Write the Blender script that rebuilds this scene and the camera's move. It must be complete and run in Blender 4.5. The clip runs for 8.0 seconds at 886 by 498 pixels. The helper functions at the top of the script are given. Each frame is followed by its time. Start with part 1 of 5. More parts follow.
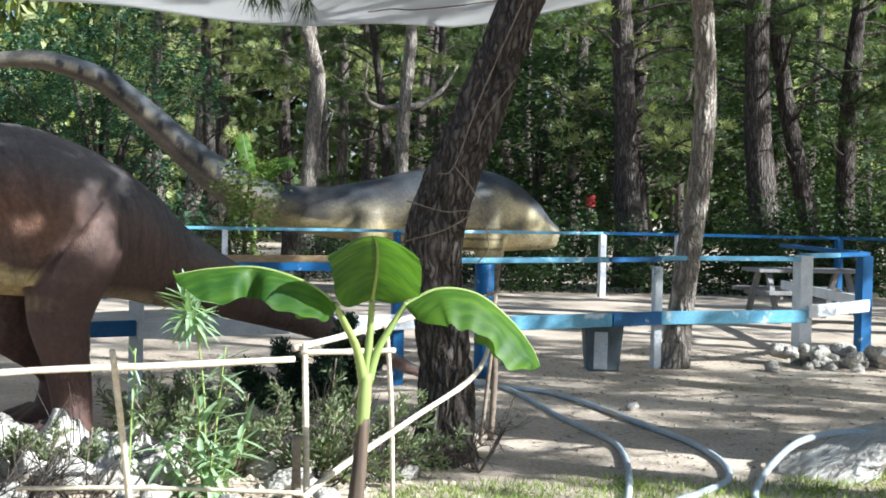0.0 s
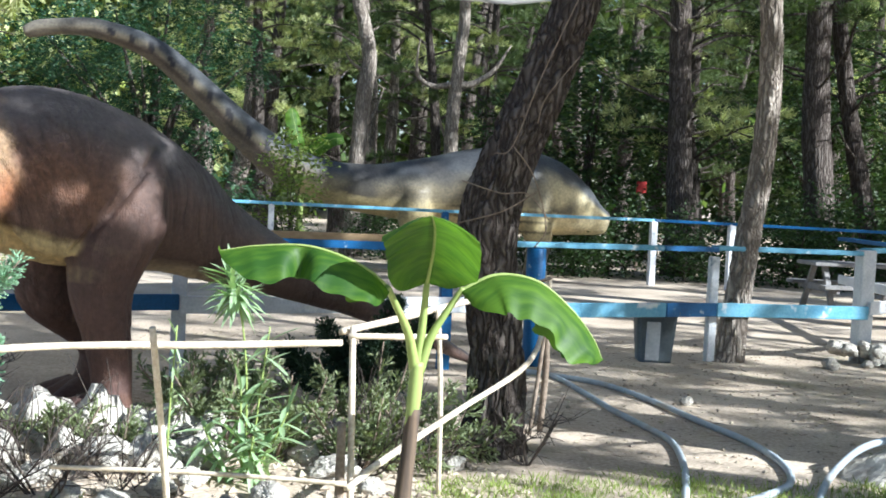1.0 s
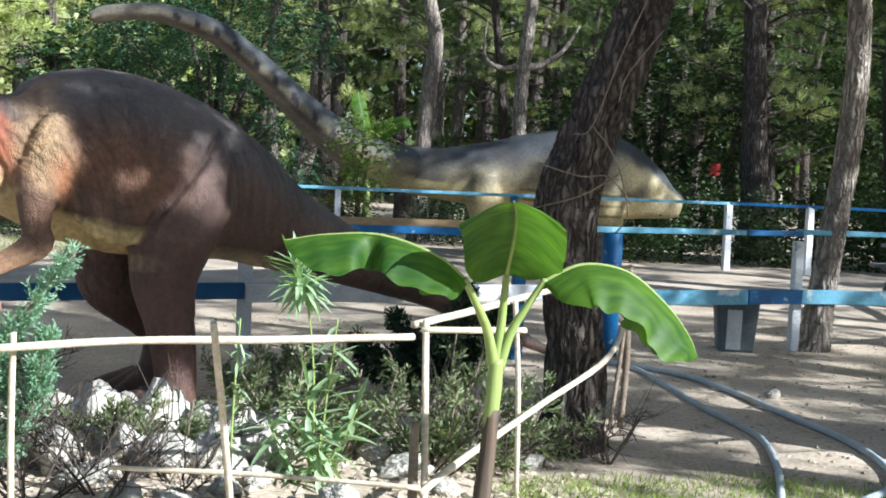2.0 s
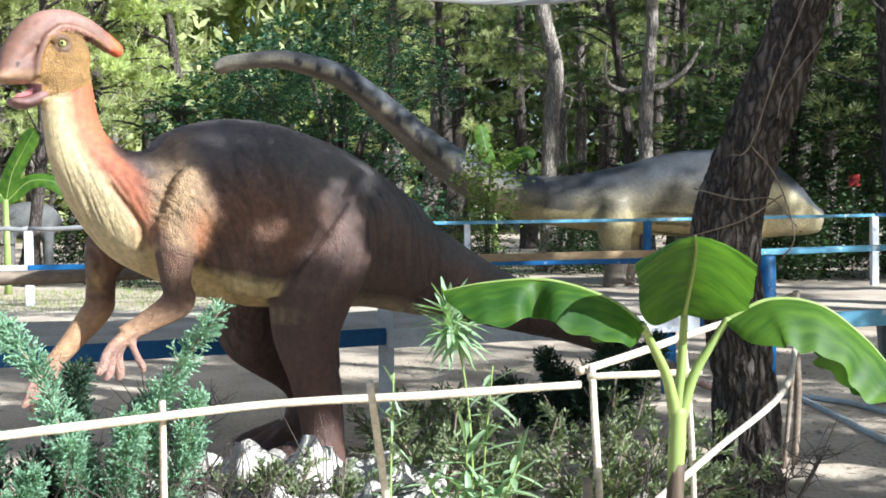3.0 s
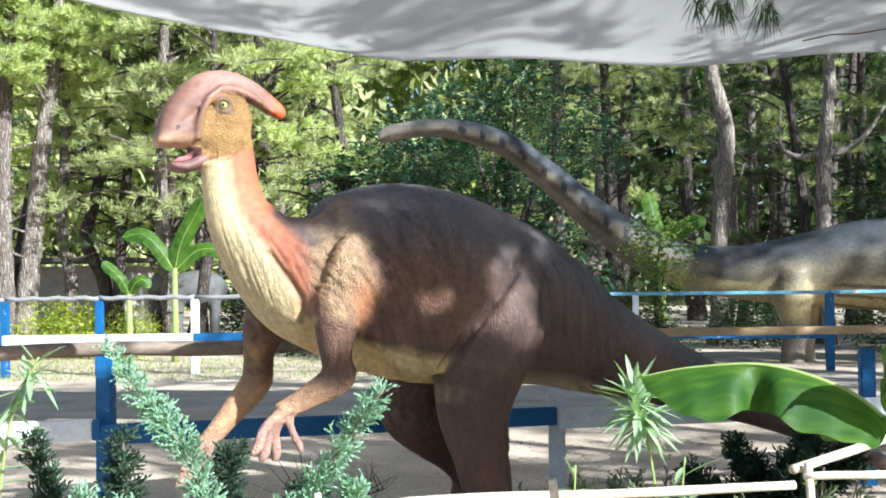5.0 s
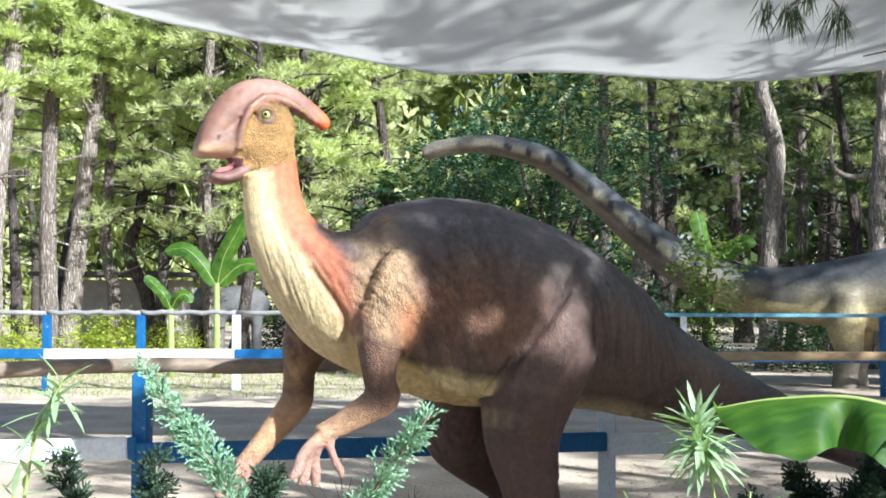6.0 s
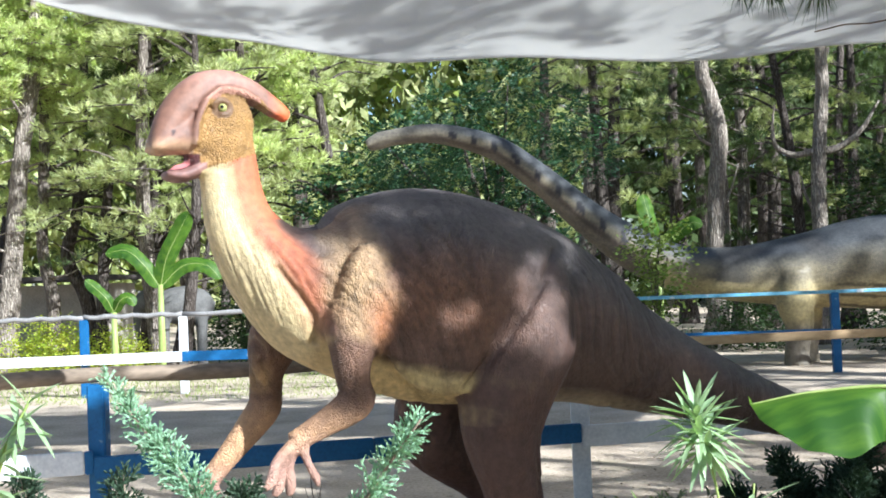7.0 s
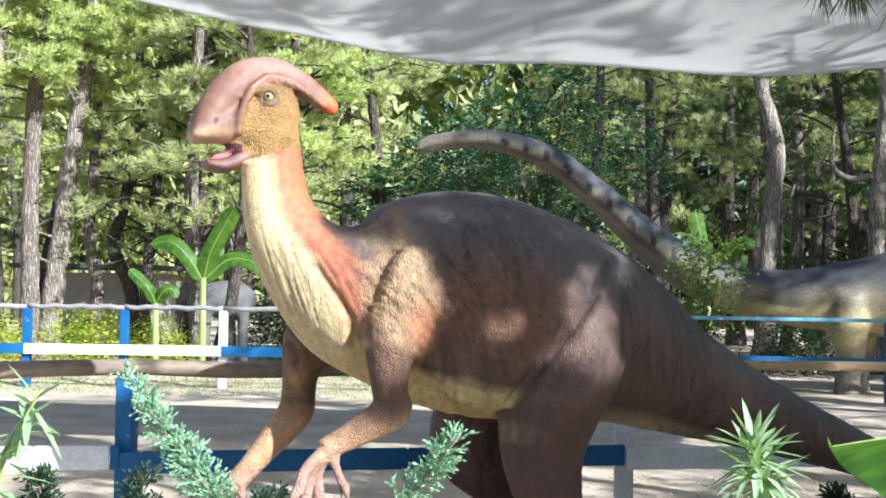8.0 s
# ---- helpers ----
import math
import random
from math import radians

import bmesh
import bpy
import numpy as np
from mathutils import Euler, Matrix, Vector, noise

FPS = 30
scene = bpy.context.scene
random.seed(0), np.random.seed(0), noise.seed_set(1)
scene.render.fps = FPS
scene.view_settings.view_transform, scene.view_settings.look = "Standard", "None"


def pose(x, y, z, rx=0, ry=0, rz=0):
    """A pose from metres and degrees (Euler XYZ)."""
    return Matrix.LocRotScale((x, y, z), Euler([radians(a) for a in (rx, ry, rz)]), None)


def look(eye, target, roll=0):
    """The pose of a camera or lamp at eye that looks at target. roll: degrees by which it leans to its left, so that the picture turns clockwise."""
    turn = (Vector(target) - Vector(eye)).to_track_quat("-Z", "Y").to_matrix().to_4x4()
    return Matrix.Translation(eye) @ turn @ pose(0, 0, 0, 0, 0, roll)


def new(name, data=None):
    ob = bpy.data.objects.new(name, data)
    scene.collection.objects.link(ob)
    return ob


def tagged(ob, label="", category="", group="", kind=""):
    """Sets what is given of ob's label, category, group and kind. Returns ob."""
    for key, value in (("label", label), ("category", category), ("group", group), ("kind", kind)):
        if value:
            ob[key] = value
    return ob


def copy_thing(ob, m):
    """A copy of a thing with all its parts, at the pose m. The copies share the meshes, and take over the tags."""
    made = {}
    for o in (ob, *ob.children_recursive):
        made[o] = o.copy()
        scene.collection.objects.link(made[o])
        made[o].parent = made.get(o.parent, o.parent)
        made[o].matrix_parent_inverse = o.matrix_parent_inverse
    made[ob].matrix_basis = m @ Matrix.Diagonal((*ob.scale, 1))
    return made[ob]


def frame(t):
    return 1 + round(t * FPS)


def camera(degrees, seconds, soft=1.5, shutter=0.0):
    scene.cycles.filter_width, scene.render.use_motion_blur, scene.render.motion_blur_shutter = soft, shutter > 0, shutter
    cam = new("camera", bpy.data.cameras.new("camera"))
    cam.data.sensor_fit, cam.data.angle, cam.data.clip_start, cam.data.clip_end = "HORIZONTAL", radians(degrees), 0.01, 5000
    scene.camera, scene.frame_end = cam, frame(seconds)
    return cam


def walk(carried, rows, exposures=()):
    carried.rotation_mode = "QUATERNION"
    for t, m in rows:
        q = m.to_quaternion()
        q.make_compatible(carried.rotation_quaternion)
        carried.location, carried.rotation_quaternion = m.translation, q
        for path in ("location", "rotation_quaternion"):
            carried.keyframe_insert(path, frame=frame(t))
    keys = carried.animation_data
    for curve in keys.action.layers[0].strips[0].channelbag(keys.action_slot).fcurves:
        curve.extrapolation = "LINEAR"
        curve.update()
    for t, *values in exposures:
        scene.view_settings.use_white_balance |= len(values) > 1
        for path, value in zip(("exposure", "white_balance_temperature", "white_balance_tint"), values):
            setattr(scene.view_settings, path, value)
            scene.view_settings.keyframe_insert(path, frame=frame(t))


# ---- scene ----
cam = camera(40.0, 8.0, soft=1.8)
PATH = [
    (0, (0.714, -1.516, 1.502), (1.231, 0.415, 1.44), 1.1),
    (0.5, (0.767, -1.479, 1.505), (1.201, 0.473, 1.44), 1.2),
    (1, (0.727, -1.225, 1.498), (1.175, 0.722, 1.402), 2.9),
    (1.5, (0.722, -1.071, 1.498), (1.248, 0.846, 1.271), 2.1),
    (2, (0.752, -0.878, 1.493), (1.095, 1.088, 1.366), 2.5),
    (2.2, (0.749, -0.842, 1.504), (0.995, 1.139, 1.378), 3.4),
    (3.3, (0.649, -0.423, 1.522), (0.764, 1.574, 1.475), -2.0),
    (3.5, (0.656, -0.369, 1.517), (0.698, 1.63, 1.495), -0.8),
    (4, (0.686, -0.29, 1.505), (0.567, 1.706, 1.531), 0.1),
    (4.5, (0.66, -0.152, 1.51), (0.544, 1.845, 1.547), -0.9),
    (5.8, (0.545, 0.16, 1.533), (0.395, 2.154, 1.587), 0.4),
    (6, (0.555, 0.223, 1.522), (0.367, 2.213, 1.59), -0.0),
    (6.5, (0.503, 0.333, 1.513), (0.304, 2.323, 1.566), -0.0),
    (7, (0.383, 0.459, 1.541), (0.295, 2.457, 1.592), -2.2),
    (7.5, (0.344, 0.606, 1.547), (0.27, 2.605, 1.576), 0.7),
    (8, (0.363, 0.722, 1.543), (0.2, 2.715, 1.606), 0.8),
]
walk(cam, [(t, look(eye, target, roll)) for t, eye, target, roll in PATH], [(0, 1.28, 5600, 8), (1.5, 1.34, 5600, 8), (2.0, 1.08, 5600, 8), (2.3, 1.08, 5600, 8), (3.4, 1.32, 5600, 8), (8, 1.36, 5600, 8)])

# ---- light ----
SUN = Vector((0.66, -0.53, 0.50)).normalized()
world = bpy.data.worlds.new("world")
scene.world = world
world.use_nodes = True
wn = world.node_tree.nodes
sky = wn.new("ShaderNodeTexSky")
sky.sky_type, sky.sun_disc = "NISHITA", False
sky.sun_elevation = math.asin(SUN.z)
sky.sun_rotation = math.atan2(SUN.x, SUN.y)
world.node_tree.links.new(sky.outputs["Color"], wn["Background"].inputs["Color"])
wn["Background"].inputs["Strength"].default_value = 0.06
sun = new("sun", bpy.data.lights.new("sun", "SUN"))
sun.data.energy, sun.data.angle, sun.data.color = 5.0, radians(0.55), (1.0, 0.97, 0.90)
sun.matrix_world = Matrix.Translation((10, -10, 20)) @ SUN.to_track_quat("Z", "Y").to_matrix().to_4x4()


# ---- materials ----
def rgba(c):
    return (c[0], c[1], c[2], 1.0)


def material(name, base, dark, scale=8.0, fine=60.0, rough=0.8, bump=0.3, step=0.01, stretch=(1, 1, 1), spec=0.3, island=0.0, leafy=0.0, paint="", spots=None, metal=0.0):
    """Two scales of noise between two colours, with relief; leafy lets light through; paint names a colour attribute that replaces base."""
    m = bpy.data.materials.new(name)
    m.use_nodes = True
    nt = m.node_tree
    N, L = nt.nodes, nt.links
    bsdf = N["Principled BSDF"]
    co = N.new("ShaderNodeTexCoord")
    mp = N.new("ShaderNodeMapping")
    mp.inputs["Scale"].default_value = stretch
    L.new(co.outputs["Object"], mp.inputs["Vector"])
    big, small = N.new("ShaderNodeTexNoise"), N.new("ShaderNodeTexNoise")
    big.inputs["Scale"].default_value, big.inputs["Detail"].default_value = scale, 5
    small.inputs["Scale"].default_value, small.inputs["Detail"].default_value = fine, 4
    for n in (big, small):
        L.new(mp.outputs["Vector"], n.inputs["Vector"])
    add = N.new("ShaderNodeMath")
    add.operation = "MULTIPLY_ADD"
    L.new(small.outputs["Fac"], add.inputs[0])
    add.inputs[1].default_value = 0.5
    half = N.new("ShaderNodeMath")
    half.operation = "MULTIPLY"
    half.inputs[1].default_value = 0.5
    L.new(big.outputs["Fac"], half.inputs[0])
    L.new(half.outputs[0], add.inputs[2])
    ramp = N.new("ShaderNodeMapRange")
    ramp.inputs["From Min"].default_value, ramp.inputs["From Max"].default_value = 0.36, 0.64
    L.new(add.outputs[0], ramp.inputs["Value"])
    mix = N.new("ShaderNodeMix")
    mix.data_type = "RGBA"
    L.new(ramp.outputs["Result"], mix.inputs["Factor"])
    mix.inputs["A"].default_value, mix.inputs["B"].default_value = rgba(dark), rgba(base)
    colour = mix.outputs["Result"]
    if paint:
        at = N.new("ShaderNodeAttribute")
        at.attribute_name = paint
        mul = N.new("ShaderNodeMix")
        mul.data_type, mul.blend_type = "RGBA", "MULTIPLY"
        mul.inputs["Factor"].default_value = 1.0
        L.new(at.outputs["Color"], mul.inputs["A"])
        L.new(colour, mul.inputs["B"])
        colour = mul.outputs["Result"]
    if spots:
        sc, lo, col = spots
        sp = N.new("ShaderNodeTexNoise")
        sp.inputs["Scale"].default_value, sp.inputs["Detail"].default_value = sc, 3
        L.new(mp.outputs["Vector"], sp.inputs["Vector"])
        sr = N.new("ShaderNodeMapRange")
        sr.inputs["From Min"].default_value, sr.inputs["From Max"].default_value = lo, lo + 0.08
        L.new(sp.outputs["Fac"], sr.inputs["Value"])
        sm = N.new("ShaderNodeMix")
        sm.data_type = "RGBA"
        L.new(sr.outputs["Result"], sm.inputs["Factor"])
        L.new(colour, sm.inputs["A"])
        sm.inputs["B"].default_value = rgba(col)
        colour = sm.outputs["Result"]
    if island:
        geo = N.new("ShaderNodeNewGeometry")
        hsv = N.new("ShaderNodeHueSaturation")
        vr = N.new("ShaderNodeMapRange")
        vr.inputs["To Min"].default_value, vr.inputs["To Max"].default_value = 1 - island, 1 + island
        L.new(geo.outputs["Random Per Island"], vr.inputs["Value"])
        L.new(vr.outputs["Result"], hsv.inputs["Value"])
        hr = N.new("ShaderNodeMapRange")
        hr.inputs["To Min"].default_value, hr.inputs["To Max"].default_value = 0.485, 0.515
        L.new(geo.outputs["Random Per Island"], hr.inputs["Value"])
        L.new(hr.outputs["Result"], hsv.inputs["Hue"])
        L.new(colour, hsv.inputs["Color"])
        colour = hsv.outputs["Color"]
    L.new(colour, bsdf.inputs["Base Color"])
    bsdf.inputs["Roughness"].default_value = rough
    bsdf.inputs["Metallic"].default_value = metal
    bsdf.inputs["Specular IOR Level"].default_value = spec
    if bump:
        bp = N.new("ShaderNodeBump")
        bp.inputs["Strength"].default_value, bp.inputs["Distance"].default_value = bump, step
        L.new(add.outputs[0], bp.inputs["Height"])
        L.new(bp.outputs["Normal"], bsdf.inputs["Normal"])
    if leafy:
        tr = N.new("ShaderNodeBsdfTranslucent")
        lift = N.new("ShaderNodeMix")
        lift.data_type, lift.blend_type = "RGBA", "MULTIPLY"
        lift.inputs["Factor"].default_value = 1.0
        L.new(colour, lift.inputs["A"])
        lift.inputs["B"].default_value = (1.5, 1.7, 0.7, 1)
        L.new(lift.outputs["Result"], tr.inputs["Color"])
        ms = N.new("ShaderNodeMixShader")
        ms.inputs["Fac"].default_value = leafy
        L.new(bsdf.outputs[0], ms.inputs[1])
        L.new(tr.outputs[0], ms.inputs[2])
        L.new(ms.outputs[0], N["Material Output"].inputs["Surface"])
    return m


def skin_material(name, scale, depth, fold, ridge):
    """Painted moulded hide: small scales and long soft folds over the colour attribute 'paint'."""
    m = material(name, (1.3, 1.25, 1.15), (0.6, 0.58, 0.58), 2.2, 22, 0.55, 0, paint="paint", spec=0.45)
    nt = m.node_tree
    N, L = nt.nodes, nt.links
    co = N.new("ShaderNodeTexCoord")
    vor = N.new("ShaderNodeTexVoronoi")
    vor.inputs["Scale"].default_value = scale
    wav = N.new("ShaderNodeTexNoise")
    wav.inputs["Scale"].default_value, wav.inputs["Detail"].default_value = fold, 6
    wav.noise_type = "RIDGED_MULTIFRACTAL"
    wav.inputs["Distortion"].default_value = 0.6
    mp = N.new("ShaderNodeMapping")
    mp.inputs["Scale"].default_value = (1.9, 1.2, 0.55)
    mp.inputs["Rotation"].default_value = (0, 0.5, 0)
    L.new(co.outputs["Object"], vor.inputs["Vector"])
    L.new(co.outputs["Object"], mp.inputs["Vector"])
    L.new(mp.outputs["Vector"], wav.inputs["Vector"])
    mad = N.new("ShaderNodeMath")
    mad.operation = "MULTIPLY_ADD"
    L.new(wav.outputs["Fac"], mad.inputs[0])
    mad.inputs[1].default_value = ridge
    L.new(vor.outputs["Distance"], mad.inputs[2])
    bp = N.new("ShaderNodeBump")
    bp.inputs["Strength"].default_value, bp.inputs["Distance"].default_value = 0.6, depth
    L.new(mad.outputs[0], bp.inputs["Height"])
    L.new(bp.outputs["Normal"], N["Principled BSDF"].inputs["Normal"])
    return m


def cast_material():
    """Painted moulded hide: pebbled scales, leather wrinkles and gloss where the attribute 'relief' puts them."""
    m = material("painted_scaly_hide", (1.25, 1.22, 1.15), (0.7, 0.68, 0.68), 3.2, 30, 0.58, 0, paint="paint", spec=0.4)
    N, L = m.node_tree.nodes, m.node_tree.links
    bsdf = N["Principled BSDF"]
    co = N.new("ShaderNodeTexCoord")
    at = N.new("ShaderNodeAttribute")
    at.attribute_name = "relief"
    sep = N.new("ShaderNodeSeparateColor")
    L.new(at.outputs["Color"], sep.inputs[0])
    bend = N.new("ShaderNodeTexNoise")
    bend.inputs["Scale"].default_value, bend.inputs["Detail"].default_value = 9, 3
    L.new(co.outputs["Object"], bend.inputs["Vector"])
    shift = N.new("ShaderNodeVectorMath")
    shift.operation = "MULTIPLY_ADD"
    L.new(bend.outputs["Color"], shift.inputs[0])
    shift.inputs[1].default_value = (.07, .07, .07)
    L.new(co.outputs["Object"], shift.inputs[2])
    mp = N.new("ShaderNodeMapping")
    mp.inputs["Scale"].default_value = (1.3, 1.0, .5)
    mp.inputs["Rotation"].default_value = (0, 0.25, 0)
    L.new(shift.outputs[0], mp.inputs["Vector"])

    def cells(scale, source):
        v = N.new("ShaderNodeTexVoronoi")
        v.feature = "DISTANCE_TO_EDGE"
        v.inputs["Scale"].default_value = scale
        L.new(source, v.inputs["Vector"])
        r = N.new("ShaderNodeMapRange")
        r.interpolation_type = "SMOOTHSTEP"
        r.inputs["From Max"].default_value = .22
        L.new(v.outputs["Distance"], r.inputs["Value"])
        return r.outputs["Result"]

    def times(a, b, add=None):
        n = N.new("ShaderNodeMath")
        n.operation = "MULTIPLY" if add is None else "MULTIPLY_ADD"
        for k, q in enumerate((a, b) if add is None else (a, b, add)):
            if isinstance(q, float):
                n.inputs[k].default_value = q
            else:
                L.new(q, n.inputs[k])
        return n.outputs[0]

    pebble = times(cells(78, shift.outputs[0]), sep.outputs[0])
    wrinkle = times(cells(58, mp.outputs["Vector"]), sep.outputs[1])
    fine = times(cells(110, shift.outputs[0]), .25)
    both = times(wrinkle, 1.0, pebble)
    low = times(sep.outputs[2], -.9, None)
    gate = N.new("ShaderNodeMath")
    gate.operation, gate.use_clamp = "ADD", True
    gate.inputs[1].default_value = 1.0
    L.new(low, gate.inputs[0])
    height = times(fine, gate.outputs[0], both)
    bp = N.new("ShaderNodeBump")
    bp.inputs["Strength"].default_value, bp.inputs["Distance"].default_value = .8, .0055
    L.new(height, bp.inputs["Height"])
    L.new(bp.outputs["Normal"], bsdf.inputs["Normal"])
    return m


def bark_material(name, plate, worn, crack, scale):
    """Long scaly plates parted by dark furrows."""
    m = material(name, plate, worn, 5, 40, 0.95, 0, stretch=(1, 1, .5), spec=0.1)
    N, L = m.node_tree.nodes, m.node_tree.links
    co = N.new("ShaderNodeTexCoord")
    bend = N.new("ShaderNodeTexNoise")
    bend.inputs["Scale"].default_value, bend.inputs["Detail"].default_value = 7, 4
    L.new(co.outputs["Object"], bend.inputs["Vector"])
    shift = N.new("ShaderNodeVectorMath")
    shift.operation = "MULTIPLY_ADD"
    L.new(bend.outputs["Color"], shift.inputs[0])
    shift.inputs[1].default_value = (.1, .1, .2)
    L.new(co.outputs["Object"], shift.inputs[2])
    mp = N.new("ShaderNodeMapping")
    mp.inputs["Scale"].default_value = (1, 1, .11)
    L.new(shift.outputs[0], mp.inputs["Vector"])
    vor = N.new("ShaderNodeTexVoronoi")
    vor.feature = "DISTANCE_TO_EDGE"
    vor.inputs["Scale"].default_value = scale
    L.new(mp.outputs["Vector"], vor.inputs["Vector"])
    edge = N.new("ShaderNodeMapRange")
    edge.inputs["From Min"].default_value, edge.inputs["From Max"].default_value = 0.0, 0.3
    L.new(vor.outputs["Distance"], edge.inputs["Value"])
    mix = N.new("ShaderNodeMix")
    mix.data_type = "RGBA"
    mix.inputs["A"].default_value = rgba(crack)
    bsdf = N["Principled BSDF"]
    L.new(bsdf.inputs["Base Color"].links[0].from_socket, mix.inputs["B"])
    L.new(edge.outputs["Result"], mix.inputs["Factor"])
    L.new(mix.outputs["Result"], bsdf.inputs["Base Color"])
    rough = N.new("ShaderNodeTexNoise")
    rough.inputs["Scale"].default_value, rough.inputs["Detail"].default_value = 45, 5
    L.new(mp.outputs["Vector"], rough.inputs["Vector"])
    mad = N.new("ShaderNodeMath")
    mad.operation = "MULTIPLY_ADD"
    L.new(rough.outputs["Fac"], mad.inputs[0])
    mad.inputs[1].default_value = .45
    L.new(edge.outputs["Result"], mad.inputs[2])
    bp = N.new("ShaderNodeBump")
    bp.inputs["Strength"].default_value, bp.inputs["Distance"].default_value = 1.0, .022
    L.new(mad.outputs[0], bp.inputs["Height"])
    L.new(bp.outputs["Normal"], bsdf.inputs["Normal"])
    return m


DIRT = material("dry_soil", (0.66, 0.55, 0.43), (0.34, 0.27, 0.2), 1.3, 38, 0.95, 0.4, 0.015, spec=0.1, spots=(0.55, 0.64, (0.33, 0.29, 0.18)))
# bark tones, which also carry sun and shade on the far trunks
BARK = bark_material("pine_bark", (0.20, 0.172, 0.15), (0.115, 0.096, 0.083), (0.05, 0.039, 0.033), 25)
BARK_PALE = bark_material("weathered_pine_bark", (0.42, 0.37, 0.31), (0.22, 0.185, 0.155), (0.11, 0.088, 0.073), 22)
BARK_SMOOTH = bark_material("worn_pale_bark", (0.50, 0.44, 0.37), (0.30, 0.26, 0.22), (0.17, 0.14, 0.115), 22)
# lit and shaded copies of the needles: sun and shade put into the colour
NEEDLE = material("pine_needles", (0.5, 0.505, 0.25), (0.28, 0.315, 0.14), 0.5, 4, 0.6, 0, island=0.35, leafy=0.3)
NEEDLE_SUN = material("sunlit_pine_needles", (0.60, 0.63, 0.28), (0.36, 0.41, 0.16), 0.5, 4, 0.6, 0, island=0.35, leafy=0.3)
NEEDLE_SHADE = material("dark_pine_needles", (0.11, 0.145, 0.055), (0.05, 0.075, 0.028), 0.5, 4, 0.6, 0, island=0.35, leafy=0.3)
LEAF = material("locust_leaves", (0.055, 0.12, 0.052), (0.014, 0.038, 0.022), 0.6, 5, 0.5, 0, island=0.4, leafy=0.3)
SCRUB = material("dusty_scrub_leaves", (0.31, 0.34, 0.20), (0.16, 0.19, 0.10), 1, 8, 0.6, 0, island=0.4, leafy=0.25)
BUSH = material("shrub_leaves", (0.05, 0.085, 0.028), (0.025, 0.045, 0.015), 1, 8, 0.55, 0, island=0.4, leafy=0.3)
YELLOW_LEAF = material("sapling_leaves", (0.20, 0.25, 0.06), (0.10, 0.14, 0.03), 1, 8, 0.55, 0, island=0.35, leafy=0.35)
YELLOW_BUSH = material("yellow_green_leaves", (0.5, 0.5, 0.06), (0.25, 0.32, 0.04), 1, 8, 0.55, 0, island=0.3, leafy=0.4)
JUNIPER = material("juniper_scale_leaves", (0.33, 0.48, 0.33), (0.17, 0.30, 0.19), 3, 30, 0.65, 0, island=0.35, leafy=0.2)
# dark copy of the juniper leaves, with shade put into the colour
JUNIPER_DARK_SHADE = material("dark_juniper_leaves", (0.065, 0.105, 0.06), (0.03, 0.055, 0.032), 3, 30, 0.65, 0, island=0.35, leafy=0.15)
OLEANDER = material("oleander_leaves", (0.36, 0.46, 0.28), (0.22, 0.32, 0.17), 4, 40, 0.4, 0, island=0.3, leafy=0.25, spec=0.5)
BANANA = material("banana_leaf", (0.10, 0.19, 0.018), (0.03, 0.085, 0.012), 2, 9, 0.5, 0.25, 0.006, (1, 6, 1), leafy=0.36, spec=0.3)
BANANA_STEM = material("banana_stem", (0.33, 0.40, 0.13), (0.22, 0.29, 0.08), 6, 40, 0.45, 0.2, 0.003, (1, 1, 0.15))
BANANA_HUSK = material("dry_banana_sheath", (0.17, 0.12, 0.08), (0.05, 0.04, 0.035), 9, 40, 0.8, 0.5, 0.006, (1, 1, 0.12))
BANANA_DRY = material("dry_leaf_edge", (0.45, 0.25, 0.1), (0.3, 0.15, 0.06), 9, 40, 0.8, 0.3, 0.004)
GRASS = material("dry_grass", (0.32, 0.36, 0.11), (0.17, 0.22, 0.06), 1.5, 20, 0.7, 0, island=0.45, leafy=0.3)
STONE = material("pale_limestone", (0.68, 0.64, 0.56), (0.36, 0.32, 0.27), 1.1, 5, 0.9, 0.7, 0.12, spec=0.15)
PEBBLE = material("pebbles", (0.5, 0.43, 0.33), (0.28, 0.23, 0.17), 6, 40, 0.9, 0.3, 0.005, island=0.4, spec=0.15)
BLUE = material("worn_blue_paint", (0.018, 0.125, 0.31), (0.01, 0.075, 0.2), 5, 50, 0.5, 0.35, 0.004, (1, 1, 1), spots=(9, 0.66, (0.33, 0.4, 0.45)))
PALE_BLUE = material("faded_blue_paint", (0.20, 0.43, 0.55), (0.10, 0.30, 0.45), 5, 50, 0.55, 0.35, 0.004, spots=(6, 0.6, (0.6, 0.65, 0.66)))
WHITE = material("chipped_white_paint", (0.78, 0.79, 0.8), (0.55, 0.57, 0.6), 5, 50, 0.6, 0.35, 0.004, spots=(8, 0.66, (0.3, 0.36, 0.42)))
PIPE = material("grey_weathered_pole", (0.3, 0.29, 0.28), (0.18, 0.17, 0.165), 6, 40, 0.8, 0.3, 0.004)
LOG = material("peeled_log", (0.27, 0.21, 0.155), (0.13, 0.10, 0.075), 6, 40, 0.85, 0.5, 0.01, (0.2, 1, 1))
PLANK = material("bare_plank", (0.5, 0.36, 0.2), (0.33, 0.22, 0.12), 5, 40, 0.7, 0.3, 0.004, (0.2, 1, 1))
STICK = material("peeled_stick", (0.74, 0.66, 0.52), (0.46, 0.37, 0.26), 7, 50, 0.8, 0.5, 0.006, (1, 1, 1))
TWIG = material("dry_twig", (0.3, 0.24, 0.18), (0.15, 0.11, 0.08), 9, 60, 0.9, 0.4, 0.005)
